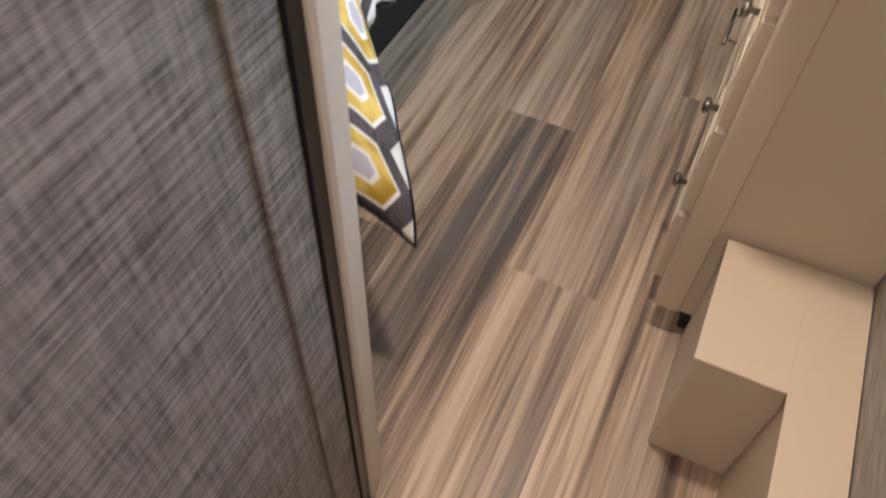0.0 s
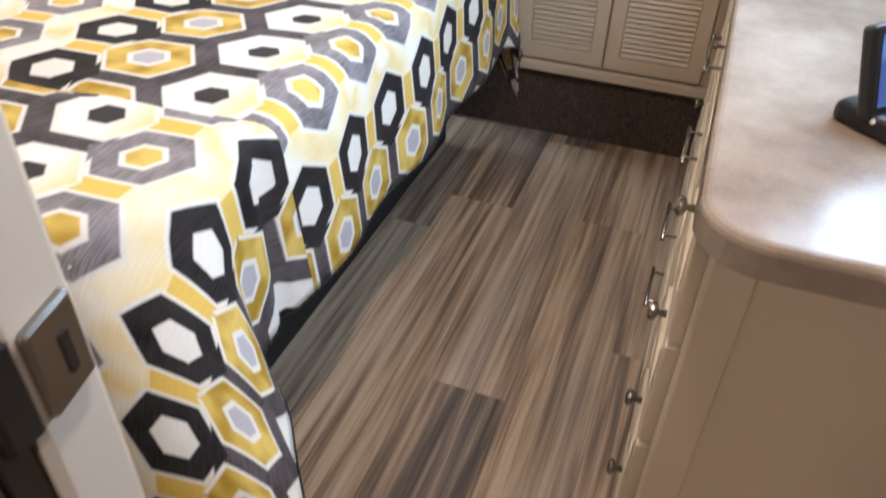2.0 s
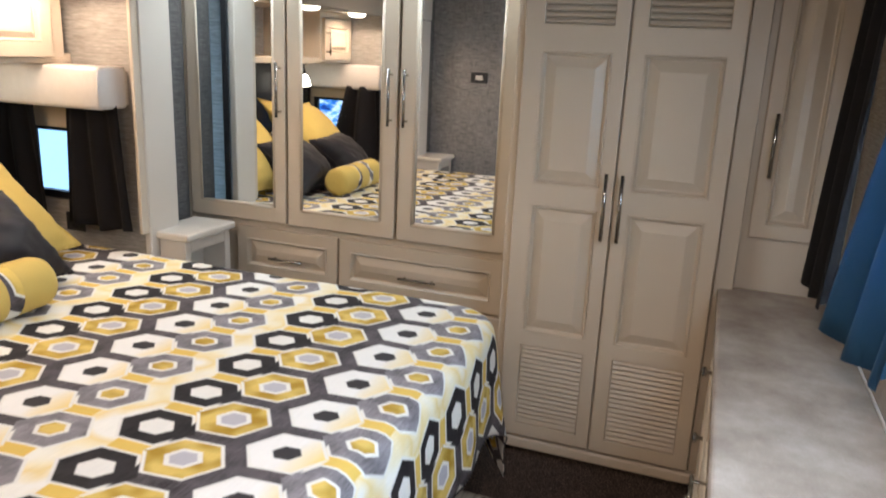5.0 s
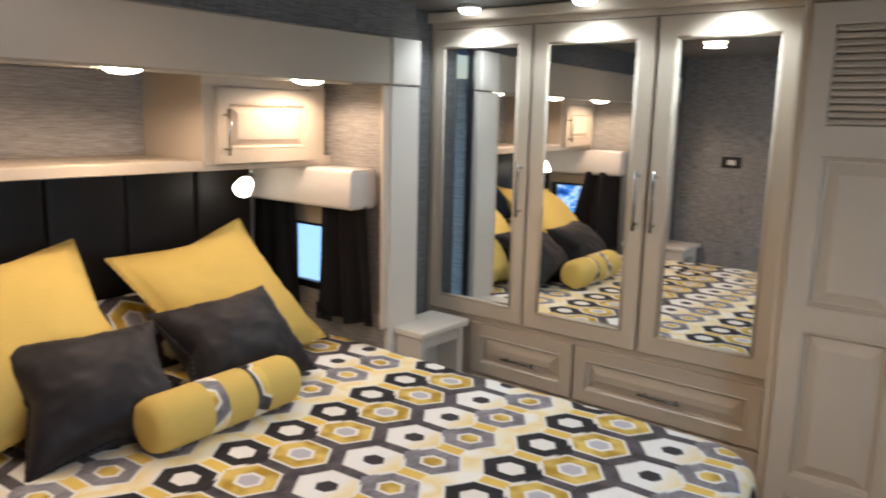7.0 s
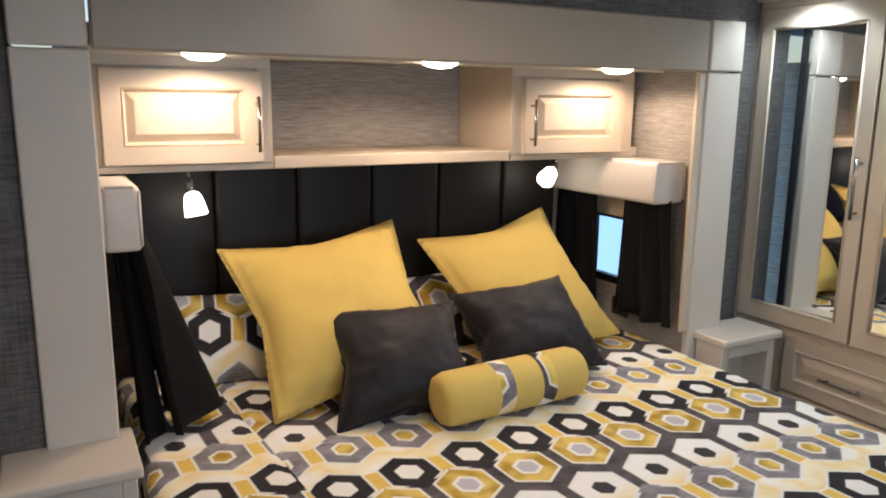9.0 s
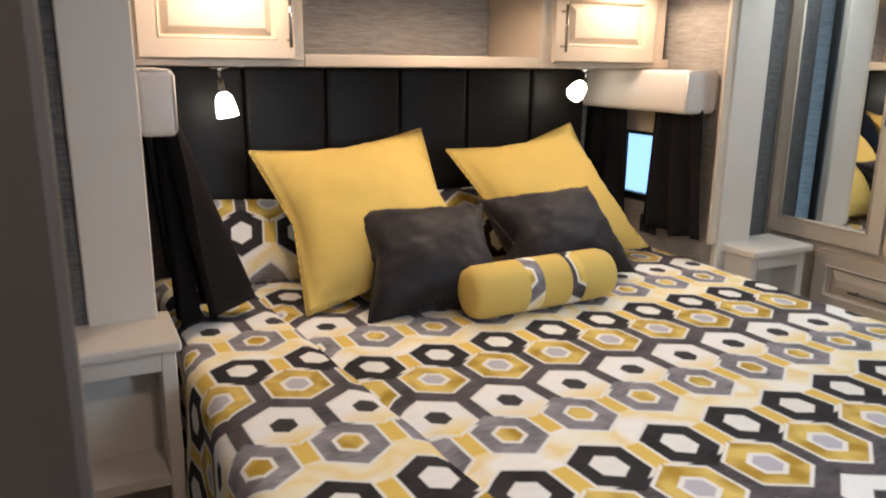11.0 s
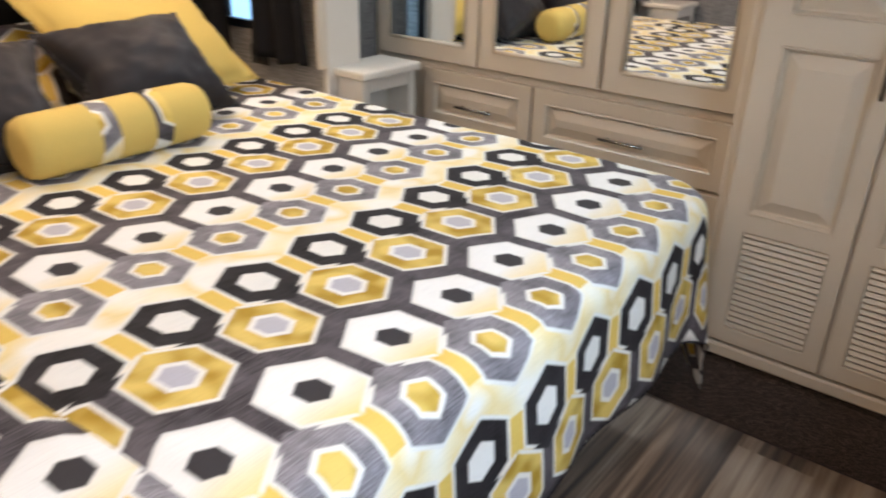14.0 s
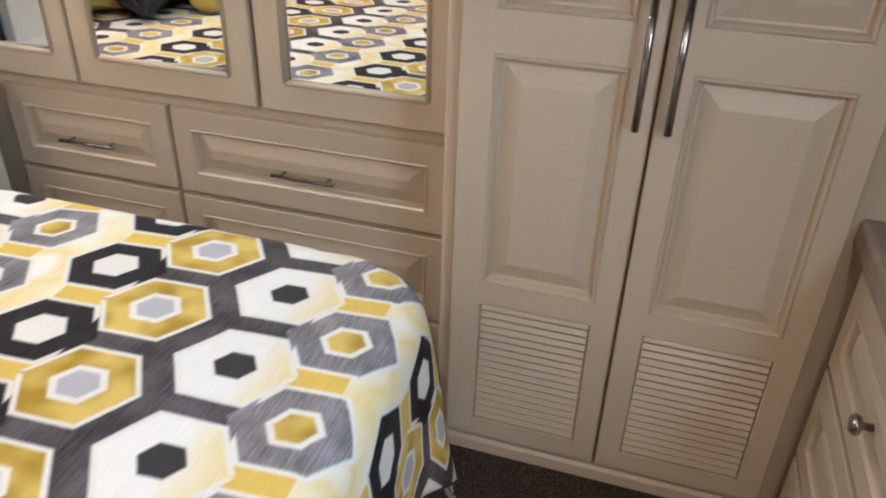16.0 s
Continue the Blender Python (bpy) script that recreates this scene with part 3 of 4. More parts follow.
# ---- dresser with its worktop ----
DX = 1.032
dresser = thing("dresser", "long cream dresser with panelled drawers and doors", "dresser", (1.17, 3.1, 0))
part("body", box(DX + 0.02, XW - 0.001, 2.293, 4.0, 0.07, 0.858, 0.002), CREAM, dresser)
part("toe_kick", box(DX + 0.06, XW - 0.001, 2.31, 4.0, 0.0, 0.069), BED_BASE, dresser)
part("corner_stile", box(DX, DX + 0.05, 2.286, 2.335, 0.072, 0.857, 0.003), CREAM, dresser)
LAY = [(2.345, 2.690), (2.703, 3.430), (3.443, 3.955)]
for k, (y0, y1) in enumerate(LAY):
    rows = ((0.085, 0.258), (0.270, 0.452), (0.465, 0.648), (0.661, 0.838))
    for z0, z1 in rows:
        d = raised_door("drawer", dresser, pose(DX - 0.018, y1, z0, 0, 0, -90), y1 - y0, z1 - z0, 0.045, RAISED_SMALL)
        mid, zz = (y1 - y0) / 2, (z1 - z0) / 2
        if k in (0, 2):
            kb = knob(d, (mid, 0, zz), (0, -1, 0))
            kb.matrix_parent_inverse = Matrix()
        else:
            bar_handle(d, (mid - 0.055, 0, zz), (mid + 0.055, 0, zz), r=0.0045, stand=0.028).matrix_parent_inverse = Matrix()


def worktop():
    own = bmesh.new()
    r, x0, y0, x1, y1 = 0.075, 1.004, 2.238, XW - 0.002, 4.042
    pts = [(x1, y0)] + [(x0 + r - r * math.sin(a), y0 + r - r * math.cos(a)) for a in [k * math.pi / 2 / 10 for k in range(11)]] + [(x0, y1), (x1, y1)]
    f = own.faces.new([own.verts.new((x, y, 0.860)) for x, y in pts])
    ex = bmesh.ops.extrude_face_region(own, geom=[f])
    bmesh.ops.translate(own, vec=(0, 0, 0.040), verts=[v for v in ex["geom"] if isinstance(v, bmesh.types.BMVert)])
    bmesh.ops.recalc_face_normals(own, faces=own.faces)
    edges = [e for e in own.edges if all(v.co.z > 0.89 for v in e.verts)]
    bmesh.ops.bevel(own, geom=edges, offset=0.010, segments=3, affect="EDGES", profile=0.5)
    return own


top = thing("worktop", "glossy beige marbled laminate worktop with a rounded corner", "worktop", (1.16, 3.1, 0.86))
part("slab", worktop(), COUNTER, top)
part("backsplash", box(XW - 0.014, XW - 0.001, 2.25, 4.04, 0.902, 1.0, 0.003), COUNTER, top)
part("caulk", box(XW - 0.018, XW - 0.0145, 2.25, 4.04, 0.9015, 0.907), IVORY_VINYL, top)

# smart display on the worktop
disp = thing("smart_display", "black smart display on the worktop, blue glow added to its screen", "display", (1.22, 2.57, 0.9))


def display_part(bm):
    bmesh.ops.rotate(bm, cent=(0, 0, 0), matrix=Matrix.Rotation(radians(-18), 3, "X"), verts=bm.verts)
    return bm


M_DISP = pose(1.230, 2.568, 0.906, 0, 0, 48)
scr = display_part(box(-0.095, 0.095, -0.006, 0.012, 0.018, 0.122, 0.005, seg=2))
bmesh.ops.transform(scr, matrix=M_DISP, verts=scr.verts)
part("bezel", scr, BLACK, disp)
# Mottled blue glow added to the black screen.
SCREEN = Nodes("blue_glow_screen")
_f = SCREEN.noise(SCREEN.coords(), 16.0, 3)
_c = SCREEN.ramp(_f, [(0.4, (0.03, 0.07, 0.22)), (0.58, (0.12, 0.28, 0.62)), (0.7, (0.4, 0.7, 1.0))])
SCREEN.tree.links.new(_c, SCREEN.bsdf.inputs["Emission Color"])
SCREEN.bsdf.inputs["Emission Strength"].default_value = 0.8
scr = display_part(box(-0.082, 0.082, -0.0075, -0.0055, 0.030, 0.112))
bmesh.ops.transform(scr, matrix=M_DISP, verts=scr.verts)
part("screen", scr, SCREEN.out((0.02, 0.02, 0.03), 0.15), disp, "black screen with an added blue glow")
bm = display_part(box(-0.088, 0.088, -0.008, 0.0, 0.010, 0.0175, 0.003))
bmesh.ops.transform(bm, matrix=M_DISP, verts=bm.verts)
part("front_lip", bm, IVORY_VINYL, disp, "pale grey front edge")
bm = box(-0.086, 0.09, -0.028, 0.055, -0.0055, 0.022, 0.010, seg=3)
bmesh.ops.transform(bm, matrix=M_DISP, verts=bm.verts)
part("base", bm, BLACK, disp)


# ---- curtains ----
def curtain_mesh(width, height, folds, depth, bottom=1.12, seed=0):
    """Gathered cloth in the plane x, z from its top at z = 0 downwards."""
    rnd = random.Random(seed)
    phases = [rnd.uniform(-0.5, 0.5) for _ in range(6)]
    own = bmesh.new()
    nu, nv = folds * 10, 16
    grid = []
    for j in range(nv + 1):
        t = j / nv
        row = []
        for i in range(nu + 1):
            s = i / nu
            x = (s - 0.5) * width * (1 + (bottom - 1) * t) + width / 2
            y = depth * (0.35 + 0.65 * t) * math.sin(2 * math.pi * folds * s + phases[0] + 0.8 * math.sin(3 * s + 2 * t + phases[1]))
            z = -height * t + 0.006 * math.sin(9 * s + phases[2]) * t
            row.append(own.verts.new((x, y, z)))
        grid.append(row)
    for j in range(nv):
        for i in range(nu):
            own.faces.new((grid[j][i], grid[j + 1][i], grid[j + 1][i + 1], grid[j][i + 1]))
    bmesh.ops.solidify(own, geom=list(own.faces), thickness=0.003)
    return own


def curtain(at_m, width, height, folds, depth, material, label, group, bottom=1.12, seed=0):
    bm = curtain_mesh(width, height, folds, depth, bottom, seed)
    bmesh.ops.transform(bm, matrix=at_m, verts=bm.verts)
    c = part("curtain", bm, material, None, "", True)
    return tagged(c, label, "curtain", group)


def valance(x0, x1, y0, y1, z0, z1):
    v = thing("window_valance", "padded ivory vinyl box valance above the window", "valance", ((x0 + x1) / 2, y1, z0), "window valances")
    part("cover", box(x0, x1, y0, y1, z0, z1, 0.016, seg=3), IVORY_VINYL, v, "", True)
    bm = bmesh.new()
    e = 0.0035
    for y in (y0 + e, y1 - e):
        rod((x1 - e, y, z0 + 0.014), (x1 - e, y, z1 - 0.014), 0.004, bm, 6)
    rod((x1 - e, y0 + 0.014, z1 - e), (x1 - e, y1 - 0.014, z1 - e), 0.004, bm, 6)
    part("piping", bm, IVORY_VINYL, v, "stitched piping", True)
    return v


valance(-1.655, -1.013, 3.700, 3.838, 1.302, 1.446)
valance(-1.655, -1.010, 2.003, 2.092, 1.284, 1.442)
for x, w, flare, sd in ((-1.640, 0.25, 1.35, 1), (-1.245, 0.235, 1.35, 2)):
    curtain(pose(x, 3.775, 1.315), w, 0.445, 3, 0.022, DARK_CLOTH, "short charcoal curtain gathered beside the small window", "slide-out curtains", flare, sd)
curtain(pose(-1.650, 2.060, 1.300, 7), 0.13, 0.50, 2, 0.026, DARK_CLOTH, "short charcoal curtain hanging behind the bed pillows", "slide-out curtains", 1.3, 8)
curtain(pose(-1.170, 2.050, 1.300, 5), 0.15, 0.505, 2, 0.030, DARK_CLOTH, "short charcoal curtain hanging straight beside the bed", "slide-out curtains", 1.2, 10)
curtain(pose(-1.245, 2.085, 1.300, 14), 0.21, 0.49, 2, 0.070, DARK_CLOTH, "short charcoal curtain falling onto the bedspread", "slide-out curtains", 1.5, 9)
for y, s in ((3.825, 1), (2.012, -1)):
    sh = part("roller_blind", box(-1.53, -1.14, y - 0.003, y + 0.003, 1.215, 1.335, 0.001), SHADE_CLOTH)
    tagged(sh, "beige roller shade half drawn in the window", "shade", "window shades")

# ---- upper cabinets above the headboard ----
HX = -1.25


def upper_cabinet(y0, y1, dy0, dy1, handle_y):
    cab = thing("upper_cabinet", "small cream overhead cabinet with a raised-panel door", "cabinet", (-1.45, (y0 + y1) / 2, 1.45), "overhead cabinets")
    part("body", box(-1.655, HX - 0.021, y0, y1, 1.447, 1.763, 0.002), CREAM, cab)
    bm = box(HX - 0.022, HX - 0.002, y0, y1, 1.447, 1.466, 0.002)
    box(HX - 0.022, HX - 0.002, y0, y1, 1.722, 1.763, 0.002, bm)
    box(HX - 0.022, HX - 0.002, y0, dy0 + 0.01, 1.466, 1.722, 0, bm)
    box(HX - 0.022, HX - 0.002, dy1 - 0.01, y1, 1.466, 1.722, 0, bm)
    part("face_frame", bm, CREAM, cab)
    d = raised_door("door", cab, pose(HX + 0.018, dy0, 1.468, 0, 0, 90), dy1 - dy0, 0.248, 0.05, RAISED_SMALL)
    bar_handle(d, (handle_y - dy0, 0, 0.05), (handle_y - dy0, 0, 0.16), r=0.005, stand=0.028).matrix_parent_inverse = Matrix()
    return cab


upper_cabinet(2.003, 2.475, 2.035, 2.445, 2.427)
upper_cabinet(3.275, 3.800, 3.318, 3.740, 3.341)
shelf = thing("open_shelf", "open cream shelf niche lined with woven wallpaper", "shelf", (-1.45, 2.9, 1.447))
part("shelf_board", box(-1.655, HX - 0.002, 2.477, 3.273, 1.447, 1.482, 0.003), CREAM, shelf)
part("back_panel", box(-1.655, -1.60, 2.477, 3.273, 1.483, 1.762), WALLPAPER, shelf, "woven grey-beige wallpaper back")
part("end_board", box(-1.655, HX - 0.01, 3.801, 3.838, 1.447, 1.482, 0.002), CREAM, shelf)

# ---- headboard ----
head = thing("headboard", "dark brown leather headboard with vertical channels", "headboard", (-1.6, 2.9, 0.5))
edges = [2.10, 2.371, 2.642, 2.912, 3.18, 3.457, 3.71]
for y0, y1 in zip(edges, edges[1:]):
    bm = box(-1.657, -1.575, y0 + 0.001, y1 - 0.001, 0.50, 1.442, 0.016, seg=4)
    part("channel", bm, LEATHER, head, "", True)


# ---- lights ----
def puck(at, material, r, name, label, group):
    light = thing(name, label, "light", at, group)
    bm = lathe([(r, 0.0), (r, -0.008), (r * 0.9, -0.012)], at)
    part("ring", bm, WHITE_TRIM, light, "", True)
    bm = lathe([(r * 0.88, -0.010), (r * 0.80, -0.020), (r * 0.55, -0.028), (r * 0.25, -0.031), (0.001, -0.032)], at)
    part("lens", bm, material, light, "lit domed lens", True)
    return light


for lx, ly in SOFFIT_LIGHTS:
    puck((lx, ly, 1.764), LAMP_GLASS, 0.062, "soffit_light", "round lit puck light under the soffit", "soffit lights")
for lx, ly in MIRROR_LIGHTS:
    puck((lx, ly, ZC - 0.001), LAMP_COOL, 0.045, "mirror_light", "round cool-white ceiling light above the mirrors", "mirror lights")
for lx, ly in DOME_LIGHTS:
    puck((lx, ly, ZC - 0.001), LAMP_GLASS, 0.062, "dome_light", "round warm-white ceiling dome light, the entry one added", "ceiling lights")


def reading_lamp(y, tip):
    top_at = Vector((-1.46, y, 1.446))
    tip = Vector(tip)
    lampo = thing("reading_lamp", "small nickel reading lamp with a lit frosted glass shade", "lamp", top_at, "reading lamps")
    part("base", lathe([(0.03, 0), (0.03, -0.008), (0.012, -0.014)], top_at), NICKEL, lampo, "", True)
    mid = top_at + Vector((0, 0, -0.042))
    part("arm", rod(top_at, mid, 0.006), NICKEL, lampo, "", True)
    d = (tip - mid).normalized()
    part("socket", rod(mid, mid + d * 0.045, 0.010, r2=0.014), NICKEL, lampo, "", True)
    q = d.to_track_quat("Z", "Y").to_matrix().to_4x4()
    bm = lathe([(0.017, 0.04), (0.026, 0.055), (0.031, 0.085), (0.033, 0.108), (0.028, 0.109), (0.001, 0.104)], mid, m=q)
    part("shade", bm, LAMP_GLASS, lampo, "lit frosted glass shade", True)


reading_lamp(2.275, (-1.43, 2.295, 1.26))
reading_lamp(3.62, (-1.38, 3.49, 1.33))


# ---- nightstands ----
def nightstand(y0, y1, x1, label):
    ns = thing("nightstand", label, "nightstand", (-0.88, (y0 + y1) / 2, 0), "nightstands")
    part("top", box(-1.0, x1, y0, y1, 0.832, 0.860, 0.008, seg=3), WHITE_TRIM, ns)
    bm = box(-0.942, x1 - 0.02, y0 + 0.012, y0 + 0.045, 0, 0.832, 0.003)
    box(-0.942, x1 - 0.02, y1 - 0.045, y1 - 0.012, 0, 0.832, 0.003, bm)
    box(-0.942, -0.93, y0 + 0.045, y1 - 0.045, 0, 0.832, 0, bm)
    box(-0.93, x1 - 0.022, y0 + 0.045, y1 - 0.045, 0.785, 0.832, 0.002, bm)
    box(-0.93, x1 - 0.022, y0 + 0.045, y1 - 0.045, 0.50, 0.53, 0.002, bm)
    part("carcass", bm, WHITE_TRIM, ns)
    return ns


nightstand(1.76, 2.035, -0.765, "narrow off-white open nightstand beside the bed")
nightstand(3.86, 4.15, -0.805, "narrow off-white open nightstand below the mirrors")

# ---- bed ----
BZ, BX0, BX1, BY0, BY1 = 0.790, -1.57, 0.415, 2.045, 3.84
bed = thing("bed", "large bed on a black platform", "bed", (-0.6, 2.95, 0))
part("platform", box(-1.56, 0.195, 2.09, 3.82, 0.0, 0.44, 0.01), BED_BASE, bed, "black bed platform")
part("mattress", box(-1.565, 0.355, 2.09, 3.80, 0.45, 0.772, 0.05, seg=3), IVORY_VINYL, bed, "white mattress")


def bedspread():
    """Cloth over the bed: each point of the flat cloth, bent over the rounded outline of the mattress."""
    own = bmesh.new()
    layer = own.loops.layers.uv.new("print")
    step, r = 0.0185, 0.050
    foot, near, far = 0.345, 0.33, 0.40
    us = np.arange(BX0, BX1 + foot + 1e-6, step)
    vs = np.arange(BY0 - near, BY1 + far + 1e-6, step)
    x1, y0, y1 = BX1 - r, BY0 + r, BY1 - r

    def bend(e, flare):
        a = e / r
        if a < 1.4:
            return r * math.sin(a), r * (1 - math.cos(a))
        rest = e - 1.4 * r
        return r * math.sin(1.4) + rest * flare, r * (1 - math.cos(1.4)) + rest * math.sqrt(1 - flare * flare)
    grid = []
    for u in us:
        row = []
        for v in vs:
            big = 0.20 if v < 2.9 else 0.13
            cx, cy = x1 - big, (y0 + big if v < 2.9 else y1 - big)
            qx = u - cx
            qy = cy - v if v < 2.9 else v - cy
            sgn = -1 if v < 2.9 else 1
            corner = 0.0
            if qx > 0 and qy > 0:
                d = math.hypot(qx, qy)
                e, nx, ny = d - big, qx / d, qy / d
                corner = 2 * nx * ny
            elif qx - big > qy - big:
                e, nx, ny = qx - big, 1.0, 0.0
            else:
                e, nx, ny = qy - big, 0.0, 1.0
            swell = 0.007 * noise.noise((u * 2.6, v * 2.8, 0.2)) + 0.003 * noise.noise((u * 8, v * 8, 3.0))
            swell -= 0.010 * math.exp(-((v - 2.415 - 0.085 * u) / 0.012) ** 2)
            if e > 0:
                flare = 0.05 + (0.58 if v < 2.9 else 0.13) * corner
                h, drop = bend(e, flare)
                # the loose corner swings out past the foot rather than to the side
                swing = 0.75 * (h - bend(e, 0.05)[0]) if v < 2.9 else 0.0
                h -= swing
                fold = min(1.0, e / 0.3)
                h += fold * (0.010 * math.sin(v * 15 + 0.5) * nx + 0.012 * math.sin(u * 16 + 1.0) * ny)
                x, y, z = u - nx * e + nx * h + swing, v - sgn * ny * e + sgn * ny * h, BZ - drop
                # the pleat where the end panel is tucked behind the corner
                x -= 0.020 * math.exp(-((v - 2.395) / 0.012) ** 2) * nx * min(1.0, e / 0.08)
                if sgn > 0 and ny > 0.5:
                    y = min(y, 3.862 + 0.35 * max(0.0, x - 0.15))
                z += swell * max(0.0, 1 - e / 0.05)
            else:
                x, y, z = u, v, BZ + swell * min(1.0, 1.0)
            row.append(own.verts.new((x, y, z)))
        grid.append(row)
    flat = {}
    for i, u in enumerate(us):
        for j, v in enumerate(vs):
            flat[grid[i][j]] = (u, v)
    for i in range(len(us) - 1):
        for j in range(len(vs) - 1):
            f = own.faces.new((grid[i][j], grid[i + 1][j], grid[i + 1][j + 1], grid[i][j + 1]))
            for lp in f.loops:
                lp[layer].uv = flat[lp.vert]
    hem = bmesh.new()
    loop = [g[0].co.copy() for g in grid] + [w.co.copy() for w in grid[-1]] + [g[-1].co.copy() for g in reversed(grid)]
    for p, q in zip(loop, loop[1:]):
        if (q - p).length > 1e-4:
            rod(p, q, 0.0024, hem, 5)
    return own, hem


spread_mesh, hem_mesh = bedspread()
spread = part("bedspread", spread_mesh, PRINT, None, "", True)
tagged(spread, "yellow, grey and white hexagon-print bedspread draped over the bed", "bedspread")
sol = spread.modifiers.new("thickness", "SOLIDIFY")
sol.thickness, sol.offset = 0.006, -1.0
part("hem", hem_mesh, CHARCOAL_SATIN, spread, "narrow dark stitched hem", True)


# ---- pillows ----
def cushion_mesh(w, h, t, flange=0.0, pinch=0.10, seed=1, uv_at=None):
    """A stuffed cushion in the plane x, z centred on the origin, with drawn-in sides and pointed corners."""
    own = bmesh.new()
    layer = own.loops.layers.uv.new("print")
    n = 34
    sides = []
    coords = {}
    for s in (-1, 1):
        grid = []
        for i in range(n + 1):
            row = []
            for j in range(n + 1):
                a, b = 2 * i / n - 1, 2 * j / n - 1
                x = a * w / 2 * (1 - pinch * (1 - abs(b)) * abs(a) ** 4 * 0.6)
                z = b * h / 2 * (1 - pinch * (1 - abs(a)) * abs(b) ** 4 * 0.6)
                inner_a, inner_b = min(1, abs(a) / (1 - flange)), min(1, abs(b) / (1 - flange))
                puff = ((1 - inner_a ** 2.2) * (1 - inner_b ** 2.2)) ** 0.55
                wr = 0.05 * t * noise.noise((a * 2.5 + seed, b * 2.5, s * 1.7)) * puff + 0.02 * t * noise.noise((a * 7, b * 7 + seed, s))
                # small gathers running in from the seams
                rim = max(abs(a), abs(b))
                gather = math.exp(-((rim - 0.84) / 0.10) ** 2) * noise.noise(((b if abs(a) > abs(b) else a) * 11 + seed * 3, rim * 1.2, s * 2.3 + (3 if abs(a) > abs(b) else 0)))
                wr += 0.030 * t * gather
                y = s * (t / 2 * puff + 0.004) + wr
                # the corners curl
                y += 0.10 * t * (abs(a * b)) ** 6 * noise.noise((a * 1.3 + seed, b * 1.3, 5.0))
                if s == 1 and (i in (0, n) or j in (0, n)):
                    vtx = sides[0][i][j]
                else:
                    vtx = own.verts.new((x, y, z))
                    coords[vtx] = (x, z)
                row.append(vtx)
            grid.append(row)
        sides.append(grid)
        for i in range(n):
            for j in range(n):
                q = (grid[i][j], grid[i + 1][j], grid[i + 1][j + 1], grid[i][j + 1])
                f = own.faces.new(q if s == -1 else q[::-1])
                for lp in f.loops:
                    cx, cz = coords[lp.vert]
                    lp[layer].uv = (cz + (uv_at or (0, 0))[0], cx + (uv_at or (0, 0))[1])
    return own


def piping(w, h, r, pinch):
    own = bmesh.new()
    pts = []
    n = 20
    for side in range(4):
        for k in range(n):
            q = 2 * k / n - 1
            a, b = ((q, -1), (1, q), (-q, 1), (-1, -q))[side]
            x = a * w / 2 * (1 - pinch * (1 - abs(b)) * abs(a) ** 4 * 0.6)
            z = b * h / 2 * (1 - pinch * (1 - abs(a)) * abs(b) ** 4 * 0.6)
            pts.append(Vector((x, 0, z)))
    for p, q in zip(pts, pts[1:] + pts[:1]):
        rod(p, q, r, own, 6)
    return own


def cushion(name, m, w, h, t, material, label, category, group="", flange=0.0, pinch=0.12, seed=1, pipe=0.0, uv_at=None):
    c = thing(name, label, category, group=group)
    c.matrix_basis = m
    part("cover", cushion_mesh(w, h, t, flange, pinch, seed, uv_at), material, None, "", True).parent = c
    if pipe:
        part("piping", piping(w, h, pipe, pinch), material, None, "", True).parent = c
    return c


def facing(at, yaw, lean, roll=0):
    """A cushion's pose: its front looks along yaw (degrees, 0 = towards +x), leaning back."""
    return Matrix.Translation(at) @ Euler((0, 0, radians(yaw + 90))).to_matrix().to_4x4() @ Euler((radians(-lean), 0, 0)).to_matrix().to_4x4() @ Euler((0, radians(roll), 0)).to_matrix().to_4x4()


cushion("pillow", facing((-1.42, 2.50, 0.905), -3, 40, 3), 0.66, 0.30, 0.13, PRINT, "hexagon-print pillow leaning on the headboard", "pillow", "printed pillows", 0.06, 0.05, 3, uv_at=(-0.034, 3.0))
cushion("pillow", facing((-1.44, 3.30, 0.905), 3, 40, -2), 0.66, 0.30, 0.13, PRINT, "hexagon-print pillow behind the yellow pillows", "pillow", "printed pillows", 0.06, 0.05, 4, uv_at=(0.05, 3.1))
cushion("pillow", facing((-1.205, 2.65, 1.02), -3, 45, -7), 0.58, 0.57, 0.21, YELLOW_CLOTH, "large square yellow pillow with a flanged edge", "pillow", "yellow pillows", 0.07, 0.30, 5, 0.004)
cushion("pillow", facing((-1.265, 3.345, 1.00), 2, 42, -9), 0.58, 0.56, 0.21, YELLOW_CLOTH, "large square yellow pillow tilted with a raised corner", "pillow", "yellow pillows", 0.07, 0.30, 6, 0.004)
cushion("cushion", facing((-0.98, 2.745, 0.915), -8, 48, 0), 0.42, 0.37, 0.22, CHARCOAL_SATIN, "charcoal grey square cushion with piping", "cushion", "charcoal cushions", 0, 0.42, 7, 0.005)
cushion("cushion", facing((-1.03, 3.215, 0.93), -2, 48, -3), 0.43, 0.35, 0.22, CHARCOAL_SATIN, "charcoal grey square cushion with piping", "cushion", "charcoal cushions", 0, 0.42, 8, 0.005)


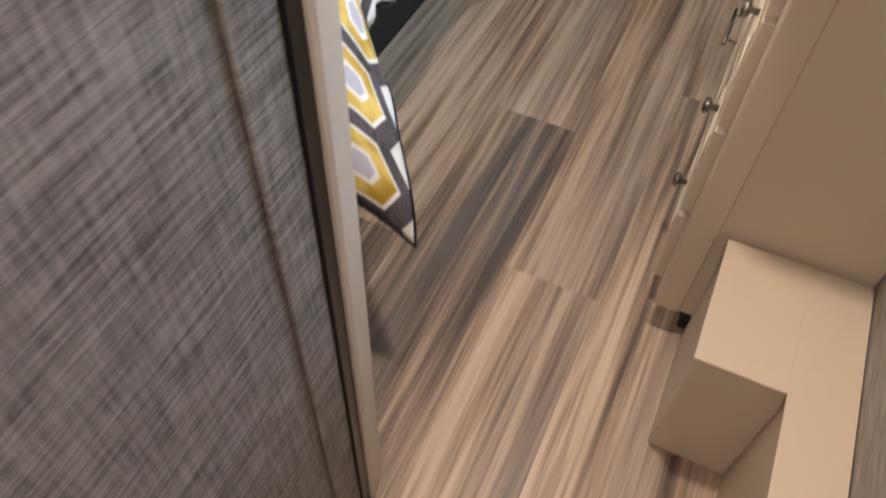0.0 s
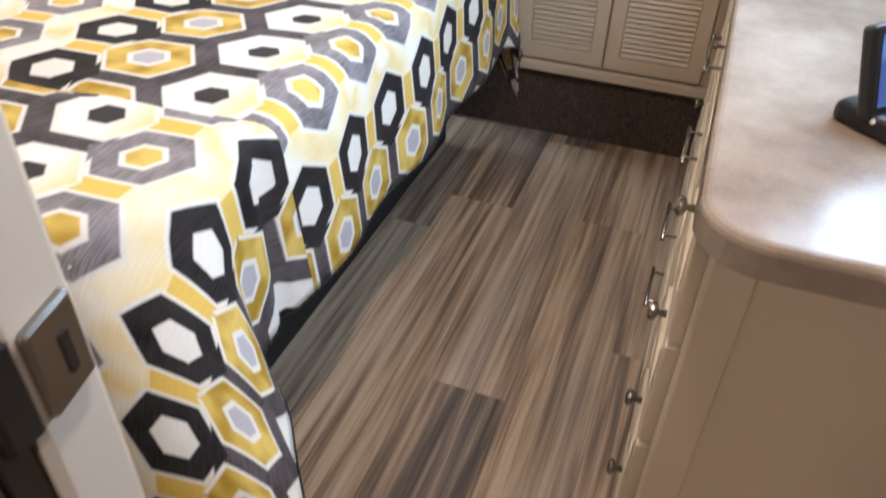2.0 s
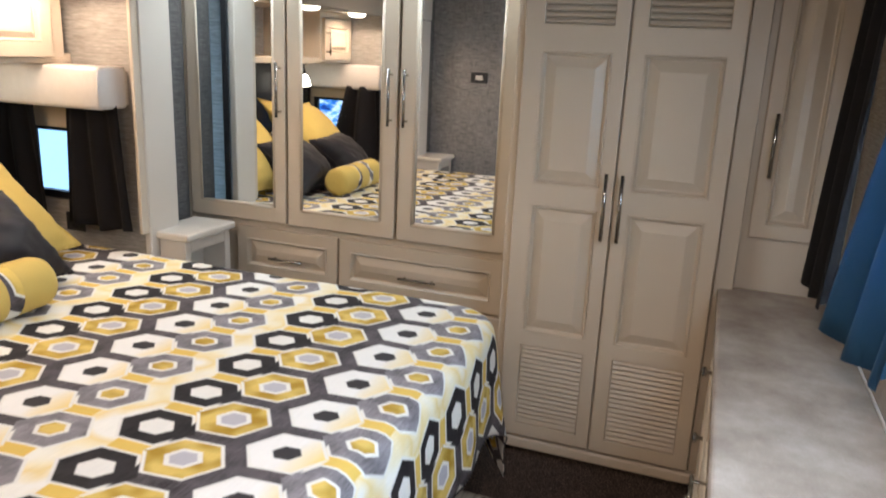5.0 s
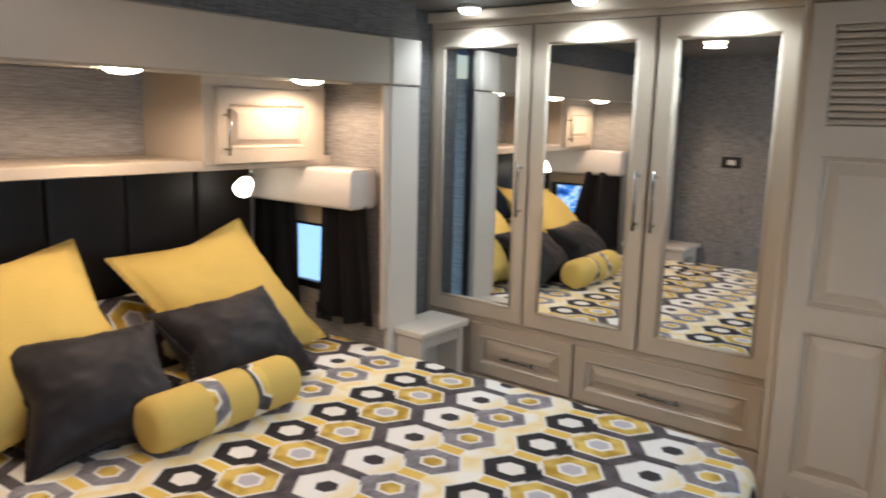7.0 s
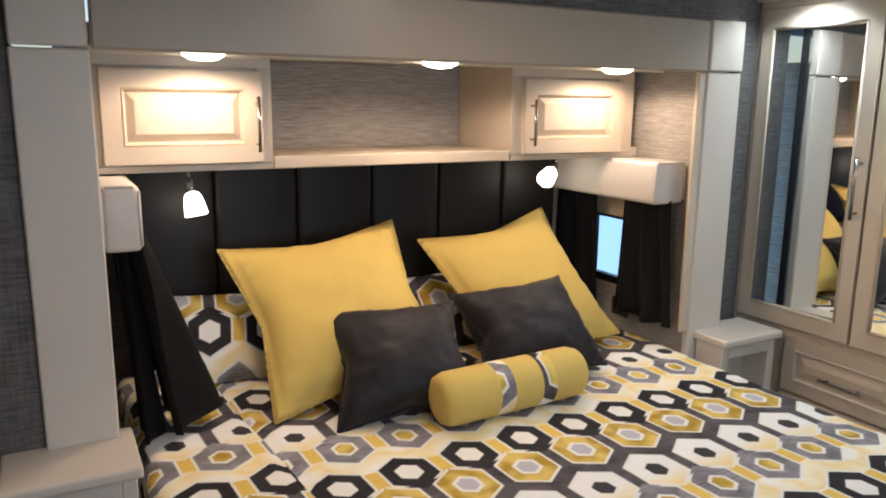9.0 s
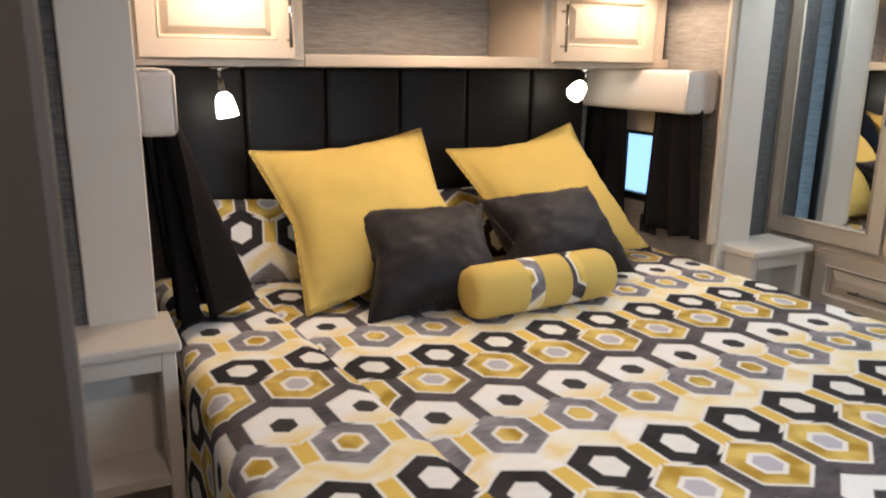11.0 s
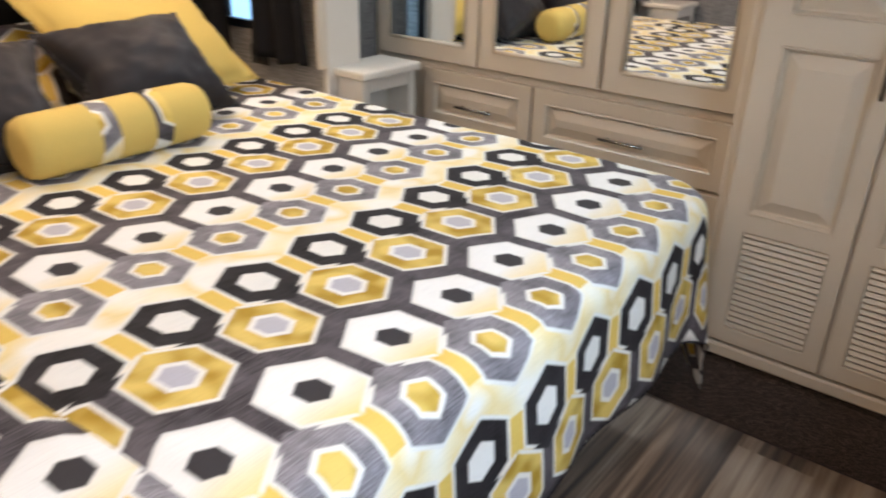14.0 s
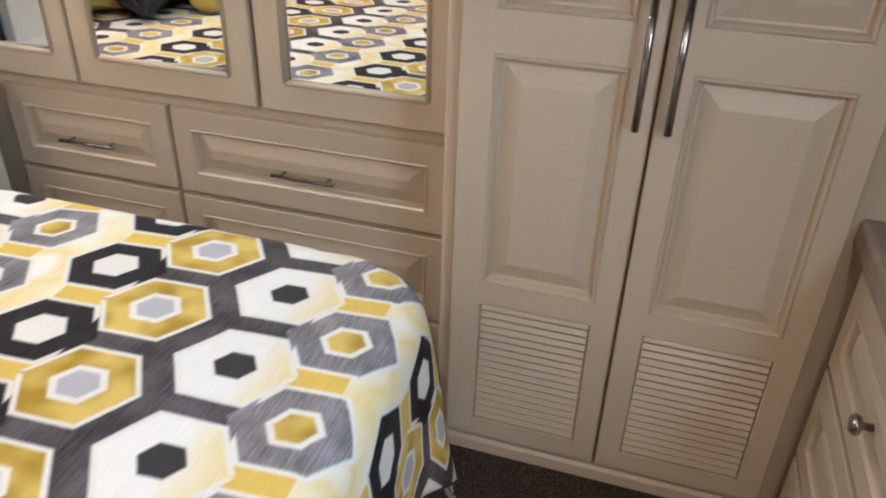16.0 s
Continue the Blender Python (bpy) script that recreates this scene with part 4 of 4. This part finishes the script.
def bolster(a, b, r):
    a, b = Vector(a), Vector(b)
    q = (b - a).to_track_quat("Z", "Y").to_matrix().to_4x4()
    length = (b - a).length
    bol = thing("bolster", "yellow round bolster cushion with patterned bands", "cushion", a)
    prof = [(0.001, -0.004), (0.02, 0.002), (r * 0.62, -0.004), (r * 0.9, 0.006), (r, 0.028)]
    body = prof + [(r * 1.01, length * c) for c in (0.2, 0.5, 0.8)] + [(rr, length - hh) for rr, hh in prof[::-1]]
    part("cover", lathe(body, a, m=q, n=36), YELLOW_CLOTH, bol, "", True)
    for c0, c1, ph in ((0.33, 0.43, 0.0), (0.63, 0.73, 1.0)):
        own = bmesh.new()
        layer = own.loops.layers.uv.new("print")
        n, k = 36, 5
        rows = [[own.verts.new(((r * 1.016) * math.cos(2 * math.pi * i / n), (r * 1.016) * math.sin(2 * math.pi * i / n), length * (c0 + (c1 - c0) * j / k))) for i in range(n)] for j in range(k + 1)]
        for j in range(k):
            for i in range(n):
                f = own.faces.new((rows[j][i], rows[j][(i + 1) % n], rows[j + 1][(i + 1) % n], rows[j + 1][i]))
                for lp, (ii, jj) in zip(f.loops, ((i, j), (i + 1, j), (i + 1, j + 1), (i, j + 1))):
                    lp[layer].uv = (0.2 + ph * 0.3 + 2 * math.pi * r * ii / n, 2.75 + 0.1 * ph + length * (c1 - c0) * jj / k)
        bmesh.ops.transform(own, matrix=Matrix.Translation(a) @ q, verts=own.verts)
        part("band", own, PRINT, bol, "hexagon-print band", True)
    return bol


bolster((-0.785, 2.765, 0.866), (-0.81, 3.235, 0.866), 0.073)

# ---- low box beside the dresser ----
step_box = thing("step_box", "low cream painted L-shaped boxed step against the wall", "step", (1.2, 2.0, 0))
bm = box(1.105, XW - 0.002, 2.05, 2.284, 0.0, 0.298, 0.003)
box(1.236, XW - 0.002, 0.9, 2.05, 0.0, 0.2975, 0.003, bm)
part("body", bm, CREAM, step_box)
top_slab = box(1.098, 1.2288, 2.044, 2.284, 0.299, 0.306, 0.0)
box(1.229, XW - 0.003, 0.9, 2.284, 0.299, 0.306, 0.0, top_slab)
part("top_edge", top_slab, CREAM, step_box)

# curtain at the window above the dresser
curtain(pose(1.215, 3.66, 1.80, -2, 0, -86), 0.26, 0.75, 3, 0.020, DARK_CLOTH, "charcoal window curtain hanging over the worktop", "window curtains", 1.0, 11)
curtain(pose(1.287, 3.36, 1.80, -7, 0, -80), 0.32, 0.765, 3, 0.026, BLUE_CLOTH, "blue window curtain lit from behind over the worktop", "window curtains", 1.15, 12)

# socket plate low on the slide-out end wall, and the care tag on the curtain
sk = thing("socket_plate", "black wall socket plate below the small window", "socket", (-1.30, 3.838, 0.86))
part("plate", box(-1.345, -1.255, 3.833, 3.8395, 0.825, 0.895, 0.002), BLACK, sk)
for zz in (0.845, 0.875):
    part("outlet", box(-1.315, -1.285, 3.8315, 3.8332, zz - 0.009, zz + 0.009, 0.0005), BED_BASE, sk)
tag = part("care_tag", box(-1.075, -1.0735, 2.150, 2.172, 0.862, 0.892), IVORY_VINYL)
tagged(tag, "small white fabric care tag on the curtain hem", "tag")

# light switch on the partition
sw = thing("switch_plate", "small black wall switch plate", "switch", (-0.62, 1.75, 1.39))
part("plate", box(-0.68, -0.56, 1.7455, 1.752, 1.355, 1.425, 0.002), BLACK, sw)
part("button", box(-0.645, -0.595, 1.752, 1.756, 1.375, 1.405, 0.001), IVORY_VINYL, sw)

# ---- floor planks ----
PW = 0.203
plank_x = [0.329 + PW * k for k in range(-12, 6)]
stagger = {0: 3.50, 1: 2.742, 2: 3.519, 3: 2.99, 4: 2.34}
meshes = {}
for k, x in enumerate(plank_x):
    col = k - 12
    off = stagger.get(col, 2.2 + 0.37 * (k % 4))
    y = off - 1.22 * 3
    while y < 4.2:
        y0, y1 = max(y, -0.6), min(y + 1.22, 4.2)
        if y1 - y0 > 0.05 and (x > -0.1 or y < 1.9) and x < 1.3:
            key = round(y1 - y0, 3)
            if key not in meshes:
                bm = box(0.0, PW, 0.0, key, -0.0055, 0.0, 0.0005)
                pl = part("plank", bm, PLANK, sub)
                meshes[key] = pl.data
            else:
                pl = new("plank", meshes[key])
                pl.parent = sub
            pl.matrix_basis = pose(x, y0, 0)
        y += 1.22
